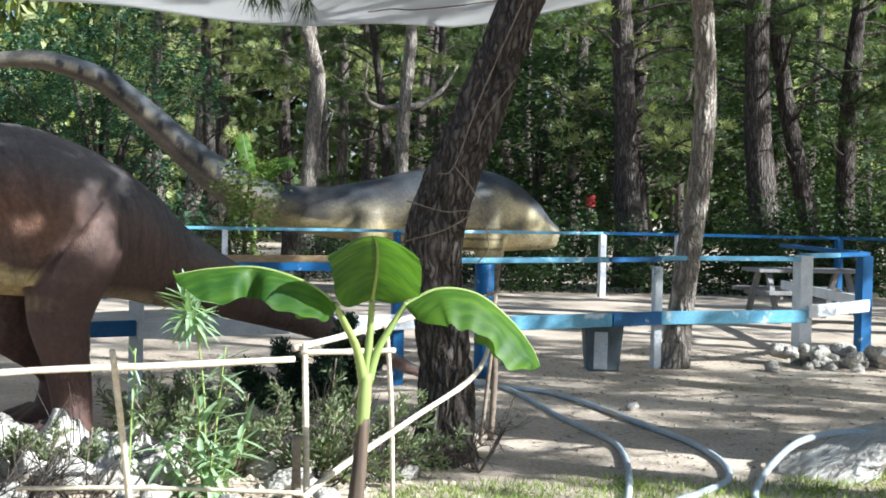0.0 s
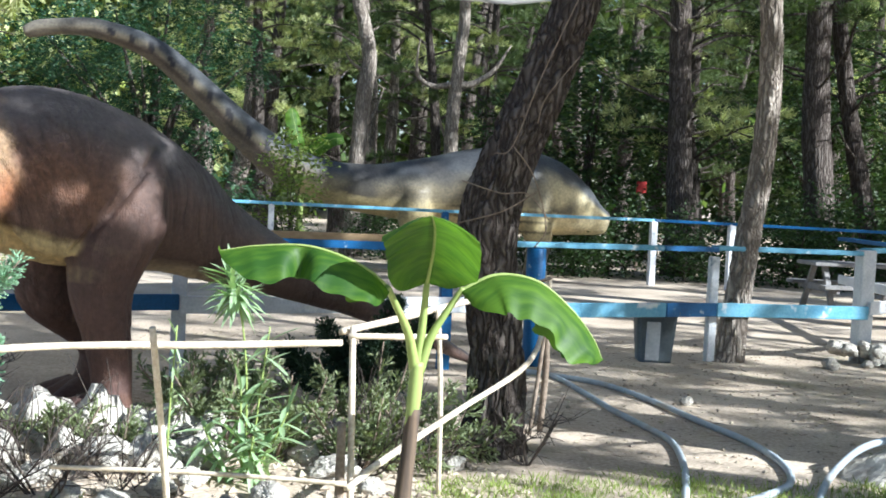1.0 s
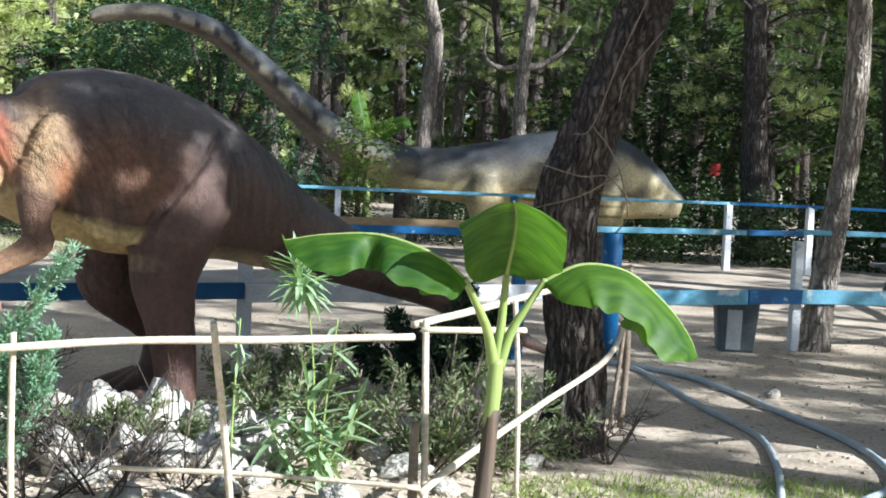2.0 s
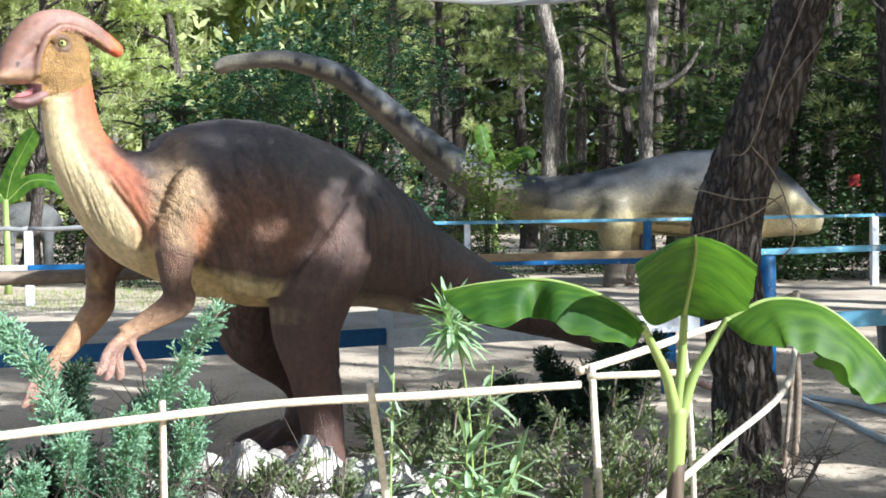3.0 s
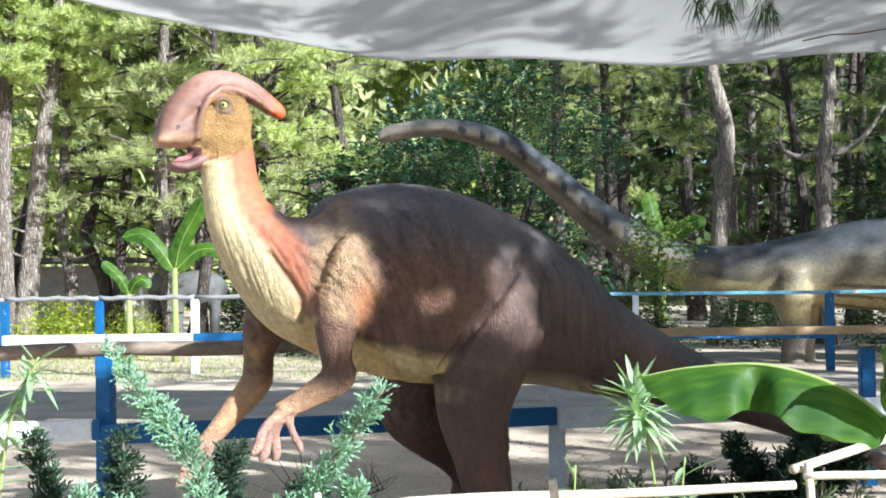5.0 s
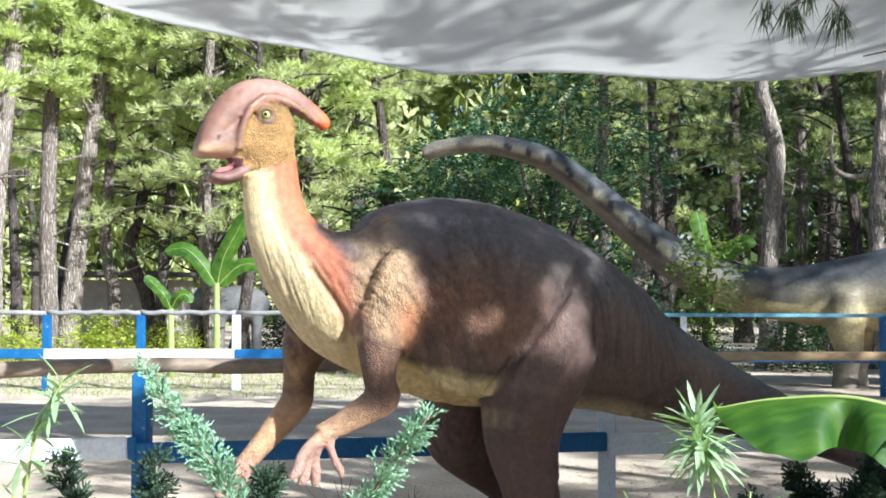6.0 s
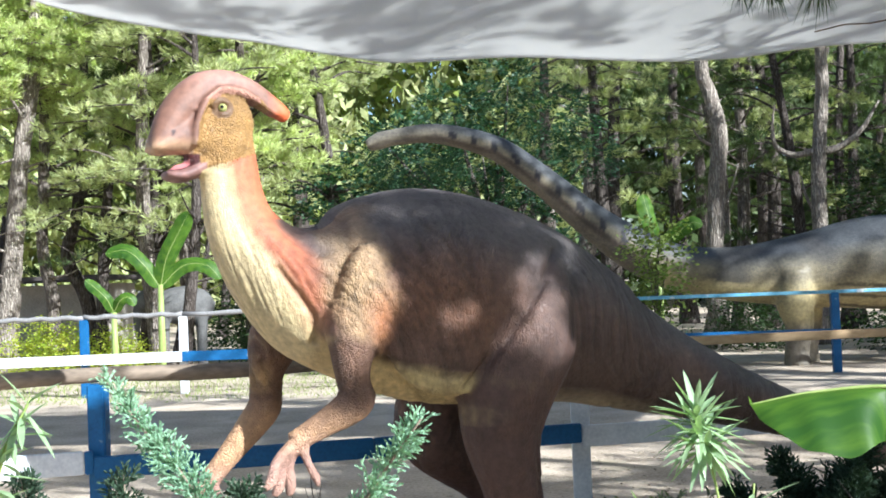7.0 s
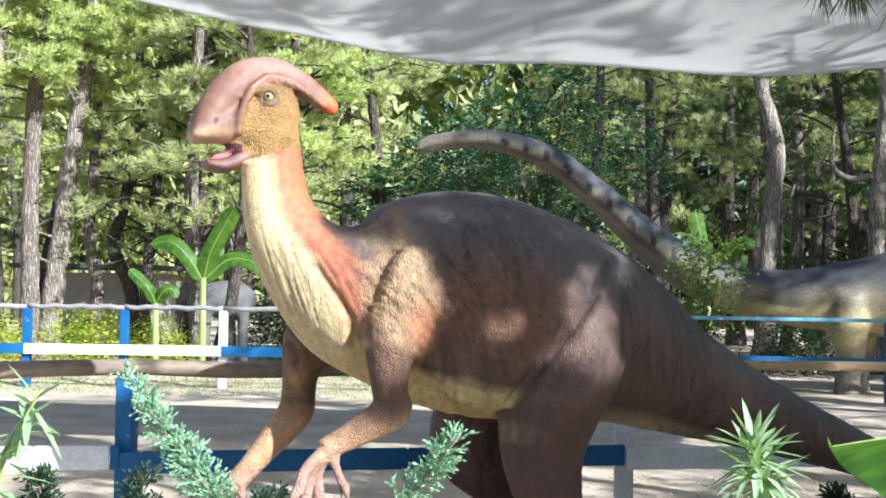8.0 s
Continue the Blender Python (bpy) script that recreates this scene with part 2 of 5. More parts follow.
DEAD = material("dead_twigs", (0.10, 0.08, 0.065), (0.045, 0.035, 0.03), 9, 60, 0.9, 0.3, 0.004)
RUBBER = material("grey_hose", (0.50, 0.55, 0.58), (0.34, 0.39, 0.43), 6, 50, 0.45, 0.15, 0.002, spots=(2.5, 0.6, (0.4, 0.38, 0.33)))
BIN_GREY = material("grey_plastic", (0.15, 0.18, 0.20), (0.10, 0.125, 0.145), 6, 40, 0.5, 0.15, 0.002)
BIN_SUNLIT = material("pale_patch", (0.5, 0.52, 0.52), (0.36, 0.38, 0.4), 6, 40, 0.6, 0.15, 0.002)
GREY_STATUE = material("grey_statue", (0.15, 0.145, 0.14), (0.08, 0.078, 0.075), 4, 30, 0.8, 0.5, 0.02)
BRICKY = material("plastered_wall", (0.5, 0.45, 0.38), (0.36, 0.32, 0.27), 3, 30, 0.9, 0.3, 0.01)
ROOF = material("dark_sheet_roof", (0.12, 0.10, 0.09), (0.06, 0.05, 0.05), 3, 30, 0.7, 0.3, 0.01)
SIGN_RED = material("faded_red_paint", (0.5, 0.05, 0.04), (0.36, 0.03, 0.03), 5, 40, 0.6, 0.2, 0.003)
HIDE = cast_material()
HIDE_FAR = skin_material("painted_folded_hide", 60, 0.007, 1.2, 2.2)
EYE = material("glass_eye", (0.42, 0.42, 0.16), (0.25, 0.27, 0.09), 20, 60, 0.08, 0, spec=0.8)
PUPIL = material("black_pupil", (0.01, 0.01, 0.01), (0.005, 0.005, 0.005), 20, 60, 0.08, 0, spec=0.8)


def sail_material():
    m = material("shade_cloth", (0.78, 0.77, 0.75), (0.70, 0.69, 0.67), 0.7, 90, 0.85, 0.2, 0.004, spec=0.1)
    N, L = m.node_tree.nodes, m.node_tree.links
    tr = N.new("ShaderNodeBsdfTranslucent")
    tr.inputs["Color"].default_value = (0.86, 0.85, 0.82, 1)
    ms = N.new("ShaderNodeMixShader")
    ms.inputs["Fac"].default_value = 0.55
    L.new(N["Principled BSDF"].outputs[0], ms.inputs[1])
    L.new(tr.outputs[0], ms.inputs[2])
    L.new(ms.outputs[0], N["Material Output"].inputs["Surface"])
    return m


SAIL = sail_material()


# ---- makers ----
def thing(name, label, category, at=(0, 0, 0), turn=0.0, group="", kind=""):
    ob = new(name)
    ob.matrix_basis = pose(at[0], at[1], at[2], 0, 0, turn)
    ob.empty_display_size = 0.1
    return tagged(ob, label, category, group, kind)


def mesh_of(name, verts, faces, mat, smooth=False):
    me = bpy.data.meshes.new(name)
    me.from_pydata([tuple(v) for v in verts], [], [tuple(f) for f in faces])
    me.materials.append(mat)
    if smooth:
        me.shade_smooth()
    return me


def child(name, me, parent, label="", kind=""):
    ob = new(name, me)
    ob.parent = parent
    return tagged(ob, label, "", "", kind)


def part(name, bm, mat, parent, label="", smooth=True):
    me = bpy.data.meshes.new(name)
    bmesh.ops.recalc_face_normals(bm, faces=bm.faces)
    bm.to_mesh(me)
    bm.free()
    me.materials.append(mat)
    if smooth:
        me.shade_smooth()
    return child(name, me, parent, label)


def glide(points, k):
    """A Catmull-Rom line through rows of numbers, k steps a span."""
    p = np.array(points, float)
    p = np.vstack([2 * p[0] - p[1], p, 2 * p[-1] - p[-2]])
    out = []
    for i in range(1, len(p) - 2):
        for j in range(k):
            t = j / k
            a, b, c, d = p[i - 1], p[i], p[i + 1], p[i + 2]
            out.append(0.5 * (2 * b + (c - a) * t + (2 * a - 5 * b + 4 * c - d) * t * t + (3 * b - a - 3 * c + d) * t ** 3))
    out.append(p[-2])
    return np.array(out)


def tube(bm, line, seg=10, rough=0.0, rng=None, flat=None):
    """A closed tube along rows (x, y, z, r) or (x, y, z, r up, r side); flat gives the side direction."""
    line = np.array(line, float)
    pts = line[:, :3]
    tang = np.gradient(pts, axis=0)
    tang /= np.linalg.norm(tang, axis=1)[:, None] + 1e-9
    ref = np.array(flat if flat is not None else ((0, 0, 1) if abs(tang[0][2]) < 0.8 else (1, 0, 0)), float)
    rings = []
    for i in range(len(pts)):
        side = ref if flat is not None else ref - tang[i] * ref.dot(tang[i])
        side = side / np.linalg.norm(side)
        up = np.cross(tang[i], side)
        up /= np.linalg.norm(up) + 1e-9
        if flat is None:
            ref = side
        ru, rs = line[i][3], line[i][4] if line.shape[1] > 4 else line[i][3]
        ring = []
        for j in range(seg):
            a = 2 * math.pi * j / seg
            k = 1 + (rough * (rng.random() - 0.5) if rough else 0)
            ring.append(bm.verts.new(tuple(pts[i] + k * (side * rs * math.cos(a) + up * ru * math.sin(a)))))
        rings.append(ring)
    for a, b in zip(rings, rings[1:]):
        for j in range(seg):
            bm.faces.new((a[j], a[(j + 1) % seg], b[(j + 1) % seg], b[j]))
    bm.faces.new(rings[0][::-1])
    bm.faces.new(rings[-1])
    return rings


def beam(bm, a, b, w, h, bevel=0.006, bend=0.0):
    """A sawn timber from a to b, w wide (level) and h high, with eased edges."""
    a, b = Vector(a), Vector(b)
    d = (b - a).normalized()
    side = d.cross(Vector((0, 0, 1)))
    side = side.normalized() if side.length > 0.1 else Vector((1, 0, 0))
    up = side.cross(d).normalized()
    vs = []
    for p in (a, b):
        for sx, sy in ((-1, -1), (1, -1), (1, 1), (-1, 1)):
            vs.append(bm.verts.new(p + side * (sx * w / 2) + up * (sy * h / 2)))
    for f in ((0, 1, 2, 3), (7, 6, 5, 4), (0, 4, 5, 1), (1, 5, 6, 2), (2, 6, 7, 3), (3, 7, 4, 0)):
        bm.faces.new([vs[i] for i in f])
    bmesh.ops.bevel(bm, geom=bm.edges[:], offset=bevel, segments=2, affect="EDGES")


def leaves(at, way, length, width, rng, spread=0.6, droop=0.0, fold=0.0):
    """Pointed leaves as four-cornered blades: at and way are (n, 3) arrays. Returns vertices and faces."""
    n = len(at)
    d = way / (np.linalg.norm(way, axis=1)[:, None] + 1e-9) + spread * rng.normal(size=(n, 3)) * 0.6
    d[:, 2] -= droop
    d /= np.linalg.norm(d, axis=1)[:, None]
    s = np.cross(d, rng.normal(size=(n, 3)))
    s /= np.linalg.norm(s, axis=1)[:, None] + 1e-9
    le = (length * rng.uniform(0.65, 1.25, n))[:, None]
    wi = (width * rng.uniform(0.7, 1.2, n))[:, None]
    v = np.empty((n, 4, 3))
    v[:, 0], v[:, 2] = at, at + d * le
    mid = at + d * le * 0.45
    v[:, 1], v[:, 3] = mid + s * wi * 0.5, mid - s * wi * 0.5
    return v.reshape(-1, 3), np.arange(4 * n).reshape(-1, 4)


def joined(sets):
    vs, fs, k = [], [], 0
    for v, f in sets:
        vs.append(v)
        fs.append(f + k)
        k += len(v)
    return np.vstack(vs), np.vstack(fs)


def rock_mesh(name, size, seed, mat=STONE, sub=3):
    bm = bmesh.new()
    bmesh.ops.create_icosphere(bm, subdivisions=sub, radius=1)
    for v in bm.verts:
        p = v.co * 1.1 + Vector((seed * 7.3, seed * 3.1, 0))
        k = 1 + 0.55 * noise.noise(p) + 0.34 * noise.noise(p * 2.2) + 0.12 * noise.noise(p * 5) - 0.1 * abs(noise.noise(p * 3.3))
        v.co = Vector((v.co.x * size[0], v.co.y * size[1], v.co.z * size[2])) * k
    me = bpy.data.meshes.new(name)
    bm.to_mesh(me)
    bm.free()
    me.materials.append(mat)
    me.shade_smooth()
    return me


# ---- ground ----
def rise(x, y):
    """The soil's height: nearly level, with a low bank under the planted bed."""
    bank = 0.10 * math.exp(-(((x + 0.3) / 1.6) ** 2 + ((y - 5.1) / 0.9) ** 2))
    return 0.022 * noise.noise(Vector((x * 0.7, y * 0.7, 0))) + 0.012 * noise.noise(Vector((x * 2.3, y * 2.3, 4))) + bank


def build_ground():
    xs = [-900, -300, -120, -60, -35, -22] + [-14 + 0.2 * i for i in range(171)] + [24, 36, 60, 120, 300, 900]
    ys = [-900, -300, -100, -40, -15] + [-6 + 0.2 * i for i in range(151)] + [28, 34, 45, 70, 120, 300, 900]
    vs = [(x, y, rise(x, y) if abs(x) < 30 and -10 < y < 30 else 0.0) for y in ys for x in xs]
    w = len(xs)
    fs = [(j * w + i, j * w + i + 1, (j + 1) * w + i + 1, (j + 1) * w + i) for j in range(len(ys) - 1) for i in range(w - 1)]
    ob = new("ground", mesh_of("ground", vs, fs, DIRT, True))
    tagged(ob, "dry sandy soil with pebbles and thin grass", "ground", kind="structure")


build_ground()


# ---- statues ----
def fused(name, bm, voxel, smooth, mat):
    """Melts overlapping closed forms into one skin."""
    me = bpy.data.meshes.new(name)
    bmesh.ops.recalc_face_normals(bm, faces=bm.faces)
    bm.to_mesh(me)
    bm.free()
    ob = new(name, me)
    r = ob.modifiers.new("melt", "REMESH")
    r.mode, r.voxel_size = "VOXEL", voxel
    s = ob.modifiers.new("ease", "SMOOTH")
    s.factor, s.iterations = 0.5, smooth
    out = bpy.data.meshes.new_from_object(ob.evaluated_get(bpy.context.evaluated_depsgraph_get()))
    bpy.data.objects.remove(ob)
    out.name = name
    out.materials.clear()
    out.materials.append(mat)
    out.shade_smooth()
    return out


def limb(bm, rows, o, k=5, seg=16):
    """A limb in the statue's own (along, across, up) from rows of along, up, radius and an optional shift across."""
    line = [(r[0], o + (r[3] if len(r) > 3 else 0), r[1], r[2]) for r in rows]
    tube(bm, glide(line, k), seg)


def ball(bm, at, size, seg=20):
    m = Matrix.Translation(at) @ Matrix.Diagonal((*size, 1))
    bmesh.ops.create_uvsphere(bm, u_segments=seg, v_segments=seg // 2, radius=1, matrix=m)


def blend(a, b, t):
    t = np.clip(t, 0, 1)[:, None]
    return a * (1 - t) + np.array(b) * t


def paint_mesh(me, colours):
    at = me.color_attributes.new("paint", "FLOAT_COLOR", "POINT")
    rgb = np.ones((len(colours), 4), np.float32)
    rgb[:, :3] = colours
    at.data.foreach_set("color", rgb.ravel())


def coords(me):
    co = np.empty(len(me.vertices) * 3, np.float32)
    me.vertices.foreach_get("co", co)
    return co.reshape(-1, 3).astype(float)


NEAR_LEG = [(0.30, 1.5, .17), (0.18, 1.27, .27), (0.07, 1.0, .24), (0.04, .78, .195), (0.08, .55, .152), (0.12, .3, .128), (0.125, .12, .128), (0.12, -.02, .145)]
FAR_LEG = [(0.3, 1.3, .25), (0.1, 1.05, .29), (-0.03, .88, .225), (-0.05, .74, .195), (0.06, .62, .165), (0.2, .49, .128), (0.29, .34, .1), (0.26, .15, .105), (0.22, .0, .125)]
NEAR_ARM = [(-0.58, 1.5, .18, .17), (-0.69, 1.36, .165, .06), (-0.742, 1.22, .103), (-0.738, 1.1, .083), (-0.728, 1.015, .086), (-0.8, .965, .074), (-0.9, .915, .06), (-1.0, .868, .05), (-1.03, .85, .054)]
FAR_ARM = [(-0.76, 1.46, .17), (-0.88, 1.3, .15), (-0.945, 1.15, .1), (-0.955, 1.04, .083), (-0.965, .955, .084), (-1.04, .86, .074), (-1.13, .76, .06), (-1.22, .66, .052), (-1.25, .63, .056)]
# deep creases of the cast: rows of along and up, then width and depth
CREASES = [([(.34, 1.66), (.2, 1.5), (.06, 1.37), (-.05, 1.22), (-.13, 1.12), (-.19, 1.04)], .022, .022),
           ([(-1.03, 1.62), (-.95, 1.5), (-.89, 1.4), (-.87, 1.28)], .018, .022),
           ([(-.66, 1.24), (-.61, 1.2), (-.52, 1.17), (-.36, 1.1), (-.24, 1.09)], .016, .006),
           ([(-1.3, 2.095), (-1.25, 2.085), (-1.19, 2.1), (-1.14, 2.145), (-1.1, 2.26)], .011, .014),
           ([(.5, 1.66), (.43, 1.55), (.38, 1.42), (.36, 1.25)], .03, .011),
           ([(-.7, 1.83), (-.72, 1.7), (-.78, 1.58)], .022, .010),
           ([(-.2, 1.75), (-.17, 1.6), (-.15, 1.45)], .03, .010), ([(-.1, 1.72), (-.07, 1.58), (-.07, 1.44)], .026, .009)]


def line_gap(a, b, rows):
    """Each point's distance from a bent line in the plane."""
    best = np.full(len(a), 9.0)
    for (x0, y0), (x1, y1) in zip(rows, rows[1:]):
        dx, dy = x1 - x0, y1 - y0
        t = np.clip(((a - x0) * dx + (b - y0) * dy) / (dx * dx + dy * dy), 0, 1)
        best = np.minimum(best, np.hypot(a - x0 - t * dx, b - y0 - t * dy))
    return best


def fold_skin(me):
    """Presses skin folds into the cast: slanting on the flank and thighs, lengthwise on the neck, fine on the limbs. Returns their depth."""
    co = coords(me)
    no = np.empty(len(co) * 3, np.float32)
    me.vertices.foreach_get("normal", no)
    no = no.reshape(-1, 3)
    depth = np.zeros(len(co))
    for i, (s, o, z) in enumerate(co):
        if z > 2.14 or (z > 2.0 and s < -1.3):
            continue
        if s < -.85 and z > 1.2:
            ang = math.atan2(o, s + 1.15 + max(0, 1.9 - z) * -.35)
            p, k = Vector((ang * 3.6, z * 1.5 + ang * .4, 3)), .75
        elif z < 1.05 and s < -.6:
            p, k = Vector((s * 8 - z * 5, o * 9, z * 8 + s * 5)), .3
        else:
            sway = noise.noise(Vector((s * 1.3, o, z * 1.3))) * 1.6
            p, k = Vector((s * 8.5 + z * 3.2 + sway, o * 3, z * 2.2 - s * 1.1 + sway)), 1.0
        if s > 1.1:
            k *= .5
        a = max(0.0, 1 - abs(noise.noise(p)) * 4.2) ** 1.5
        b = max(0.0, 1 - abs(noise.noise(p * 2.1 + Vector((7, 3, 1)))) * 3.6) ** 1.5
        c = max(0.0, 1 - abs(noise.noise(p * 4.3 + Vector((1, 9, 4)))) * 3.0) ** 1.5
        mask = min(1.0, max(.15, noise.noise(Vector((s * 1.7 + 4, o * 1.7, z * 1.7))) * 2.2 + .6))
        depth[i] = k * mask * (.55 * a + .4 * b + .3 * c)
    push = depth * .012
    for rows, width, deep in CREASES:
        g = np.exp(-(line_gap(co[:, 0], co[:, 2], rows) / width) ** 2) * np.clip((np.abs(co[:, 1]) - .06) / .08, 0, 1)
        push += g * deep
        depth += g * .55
    co -= no * push[:, None]
    me.vertices.foreach_set("co", co.astype(np.float32).ravel())
    me.update()
    return np.clip(depth, 0, 1)


def build_hadrosaur():
    bm = bmesh.new()
    spine = [(-1.19, 2.24, .125, .10), (-1.18, 2.10, .135, .11), (-1.165, 1.95, .148, .12), (-1.12, 1.80, .175, .15), (-1.0, 1.64, .235, .22),
             (-0.81, 1.53, .35, .31), (-0.55, 1.50, .47, .41), (-0.25, 1.475, .53, .47), (0.05, 1.42, .52, .47), (0.35, 1.345, .475, .43),
             (0.65, 1.245, .39, .35), (0.95, 1.10, .30, .26), (1.3, 0.965, .225, .20), (1.7, 0.82, .17, .15), (2.2, 0.645, .12, .11),
             (2.7, 0.44, .08, .08), (3.2, 0.22, .05, .05), (3.5, 0.1, .03, .03)]
    tube(bm, glide([(s, 0, z, h, w) for s, z, h, w in spine], 6), 36, flat=(0, 1, 0))
    # hind legs, with the shoulder and haunch swelling over the trunk
    limb(bm, NEAR_LEG, -0.30)
    limb(bm, FAR_LEG, 0.30)
    for k in (-1, 1):
        ball(bm, (-.63, k * .34, 1.46), (.17, .11, .27))
        ball(bm, (.25, k * .33, 1.36), (.24, .12, .3))
        ball(bm, (-.25, k * .36, 1.35), (.36, .11, .36))
    for o, at in ((-0.30, 0.1), (0.30, 0.2)):
        for k in (-1, 0, 1):
            limb(bm, [(at - 0.02, .1, .09), (at - 0.17, .06, .07, k * .08), (at - 0.3, .03, .045, k * .13)], o + k * 0.06)
    # arms and hands: knuckled fingers that taper to blunt nails
    limb(bm, NEAR_ARM, -0.36)
    for tip, o, r in (((-1.2, .67), -.07, .03), ((-1.14, .63), -.025, .032), ((-1.055, .615), .02, .032), ((-.945, .655), -.055, .024)):
        a = (-1.01, .86) if r > .025 else (-.99, .85)
        mid = (a[0] + (tip[0] - a[0]) * .5 - .02, a[1] + (tip[1] - a[1]) * .45 + .012)
        low = (a[0] + (tip[0] - a[0]) * .8, a[1] + (tip[1] - a[1]) * .8)
        limb(bm, [(*a, r * 1.15), (*mid, r * .85, o * .8), (*low, r * .9, o * 1.1), (*tip, r * .5, o * 1.2)], -0.36, 5, 12)
    limb(bm, FAR_ARM, 0.28)
    for tip, o, r in (((-1.42, .44), -.07, .03), ((-1.36, .4), -.02, .032), ((-1.28, .39), .03, .032), ((-1.17, .45), -.05, .024)):
        a = (-1.235, .645)
        mid = (a[0] + (tip[0] - a[0]) * .5 - .02, a[1] + (tip[1] - a[1]) * .45 + .012)
        low = (a[0] + (tip[0] - a[0]) * .8, a[1] + (tip[1] - a[1]) * .8)
        limb(bm, [(*a, r * 1.15), (*mid, r * .85, o * .8), (*low, r * .9, o * 1.1), (*tip, r * .5, o * 1.2)], 0.28, 5, 12)
    # head: cheek, jowl, brow, muzzle, lower jaw
    ball(bm, (-1.2, 0, 2.3), (.145, .1, .17))
    ball(bm, (-1.255, 0, 2.22), (.12, .098, .11))
    ball(bm, (-1.215, 0, 2.4), (.085, .09, .065))
    tube(bm, glide([(-1.22, 0, 2.29, .13, .09), (-1.34, 0, 2.26, .115, .088), (-1.44, 0, 2.225, .075, .1), (-1.52, 0, 2.19, .042, .1), (-1.55, 0, 2.178, .02, .085)], 5), 20, flat=(0, 1, 0))
    tube(bm, glide([(-1.22, 0, 2.15, .06, .08), (-1.32, 0, 2.098, .04, .084), (-1.4, 0, 2.062, .034, .094), (-1.46, 0, 2.062, .027, .088), (-1.486, 0, 2.072, .014, .07)], 5), 18, flat=(0, 1, 0))
    # helmet-like crest that sweeps back into a blunt horn
    tube(bm, glide([(-1.53, 0, 2.195, .03, .09), (-1.465, 0, 2.275, .07, .09), (-1.395, 0, 2.37, .086, .088), (-1.3, 0, 2.455, .084, .08), (-1.19, 0, 2.49, .066, .066),
                    (-1.08, 0, 2.468, .052, .054), (-0.98, 0, 2.408, .044, .046), (-0.91, 0, 2.352, .038, .04), (-.885, 0, 2.335, .02, .022)], 6), 20, flat=(0, 1, 0))
    for k in (-1, 1):
        tube(bm, glide([(-1.355, k * .088, 2.19, .016), (-1.345, k * .096, 2.29, .018), (-1.3, k * .096, 2.39, .019), (-1.225, k * .088, 2.448, .019), (-1.13, k * .066, 2.445, .018), (-1.03, k * .048, 2.4, .015), (-.95, k * .034, 2.345, .012)], 5), 10)
        ball(bm, (-1.17, k * .082, 2.2), (.075, .03, .075), 14)
        # heavy lids round the eye
        tube(bm, glide([(-1.268, k * .09, 2.362, .008), (-1.246, k * .099, 2.392, .011), (-1.21, k * .099, 2.394, .011), (-1.186, k * .092, 2.362, .009), (-1.2, k * .095, 2.335, .011), (-1.24, k * .098, 2.335, .011)], 4), 8)
    ball(bm, (-1.38, 0, 2.098), (.07, .045, .02), 12)
    ball(bm, (-1.345, 0, 2.128), (.045, .074, .04), 12)
    me = fused("dinosaur_statue", bm, 0.0095, 6, HIDE)
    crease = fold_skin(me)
    co = coords(me)
    s, o, z = co[:, 0], co[:, 1], co[:, 2]
    ridge = np.interp(s, [r[0] for r in spine[4:]], [r[1] for r in spine[4:]])
    tall = np.interp(s, [r[0] for r in spine[4:]], [r[2] for r in spine[4:]])
    h = (z - ridge) / tall

    def along(rows, side, grow):
        """How far a point lies inside the limb, 0 to 1."""
        best = np.full(len(co), 9.0)
        q = np.array([(r[0], side + (r[3] if len(r) > 3 else 0), r[1], r[2]) for r in rows])
        for p0, p1 in zip(q, q[1:]):
            d = p1[:3] - p0[:3]
            t = np.clip(((co - p0[:3]) @ d) / d.dot(d), 0, 1)
            near = np.linalg.norm(co - p0[:3] - t[:, None] * d, axis=1) - (p0[3] + (p1[3] - p0[3]) * t)
            best = np.minimum(best, near)
        return np.clip((grow - best) / .03, 0, 1)

    rough = np.array([noise.noise(Vector((a * 5, b * 5, c * 5))) + .5 * noise.noise(Vector((a * 13, b * 13, c * 13))) for a, b, c in co])
    thigh = np.maximum(along(NEAR_LEG, -.30, .02), along(FAR_LEG, .30, .02))
    arm = np.maximum(along(NEAR_ARM[2:], -.36, .03), along(FAR_ARM[1:], .28, .03))
    arm = np.maximum(arm, ((z < 1.0) & (s < -.85)).astype(float))
    c = np.tile(np.array((.105, .066, .054)), (len(co), 1))
    c = blend(c, (.092, .081, .082), (h - 0.15 + rough * .2) / 0.5)
    # warm flank, cream belly, ochre shoulder brightened in colour for its sun patch
    c = blend(c, (.175, .086, .05), np.clip(1.2 - abs(h + 0.15) / 0.55 + rough * .3, 0, 1) * np.clip((0.2 - s) / 0.4, 0, 1) * .9)
    c = blend(c, (.44, .30, .16), np.clip(1.15 - np.hypot((s + .70) / .17, (z - 1.5) / .4) + rough * .4, 0, 1) * (np.abs(o) > .1) * .8)
    c = blend(c, (.42, .16, .065), np.clip(1.1 - np.hypot((s + .62) / .1, (z - 1.36) / .16) + rough * .3, 0, 1) * (np.abs(o) > .2) * .8)
    c = blend(c, (.55, .42, .21), np.clip((-0.66 - h + rough * .06) / 0.12, 0, 1) * np.clip((0.3 - s) / 0.2, 0, 1) * (z > 0.85) * (1 - thigh) * (1 - arm))
    c = blend(c, (.42, .33, .22), np.clip((-0.72 - h) / 0.2, 0, 1) * (s > 0.3) * np.clip((1.3 - s) / 0.5, 0, 1) * (z > 0.68) * (abs(o) < .25))
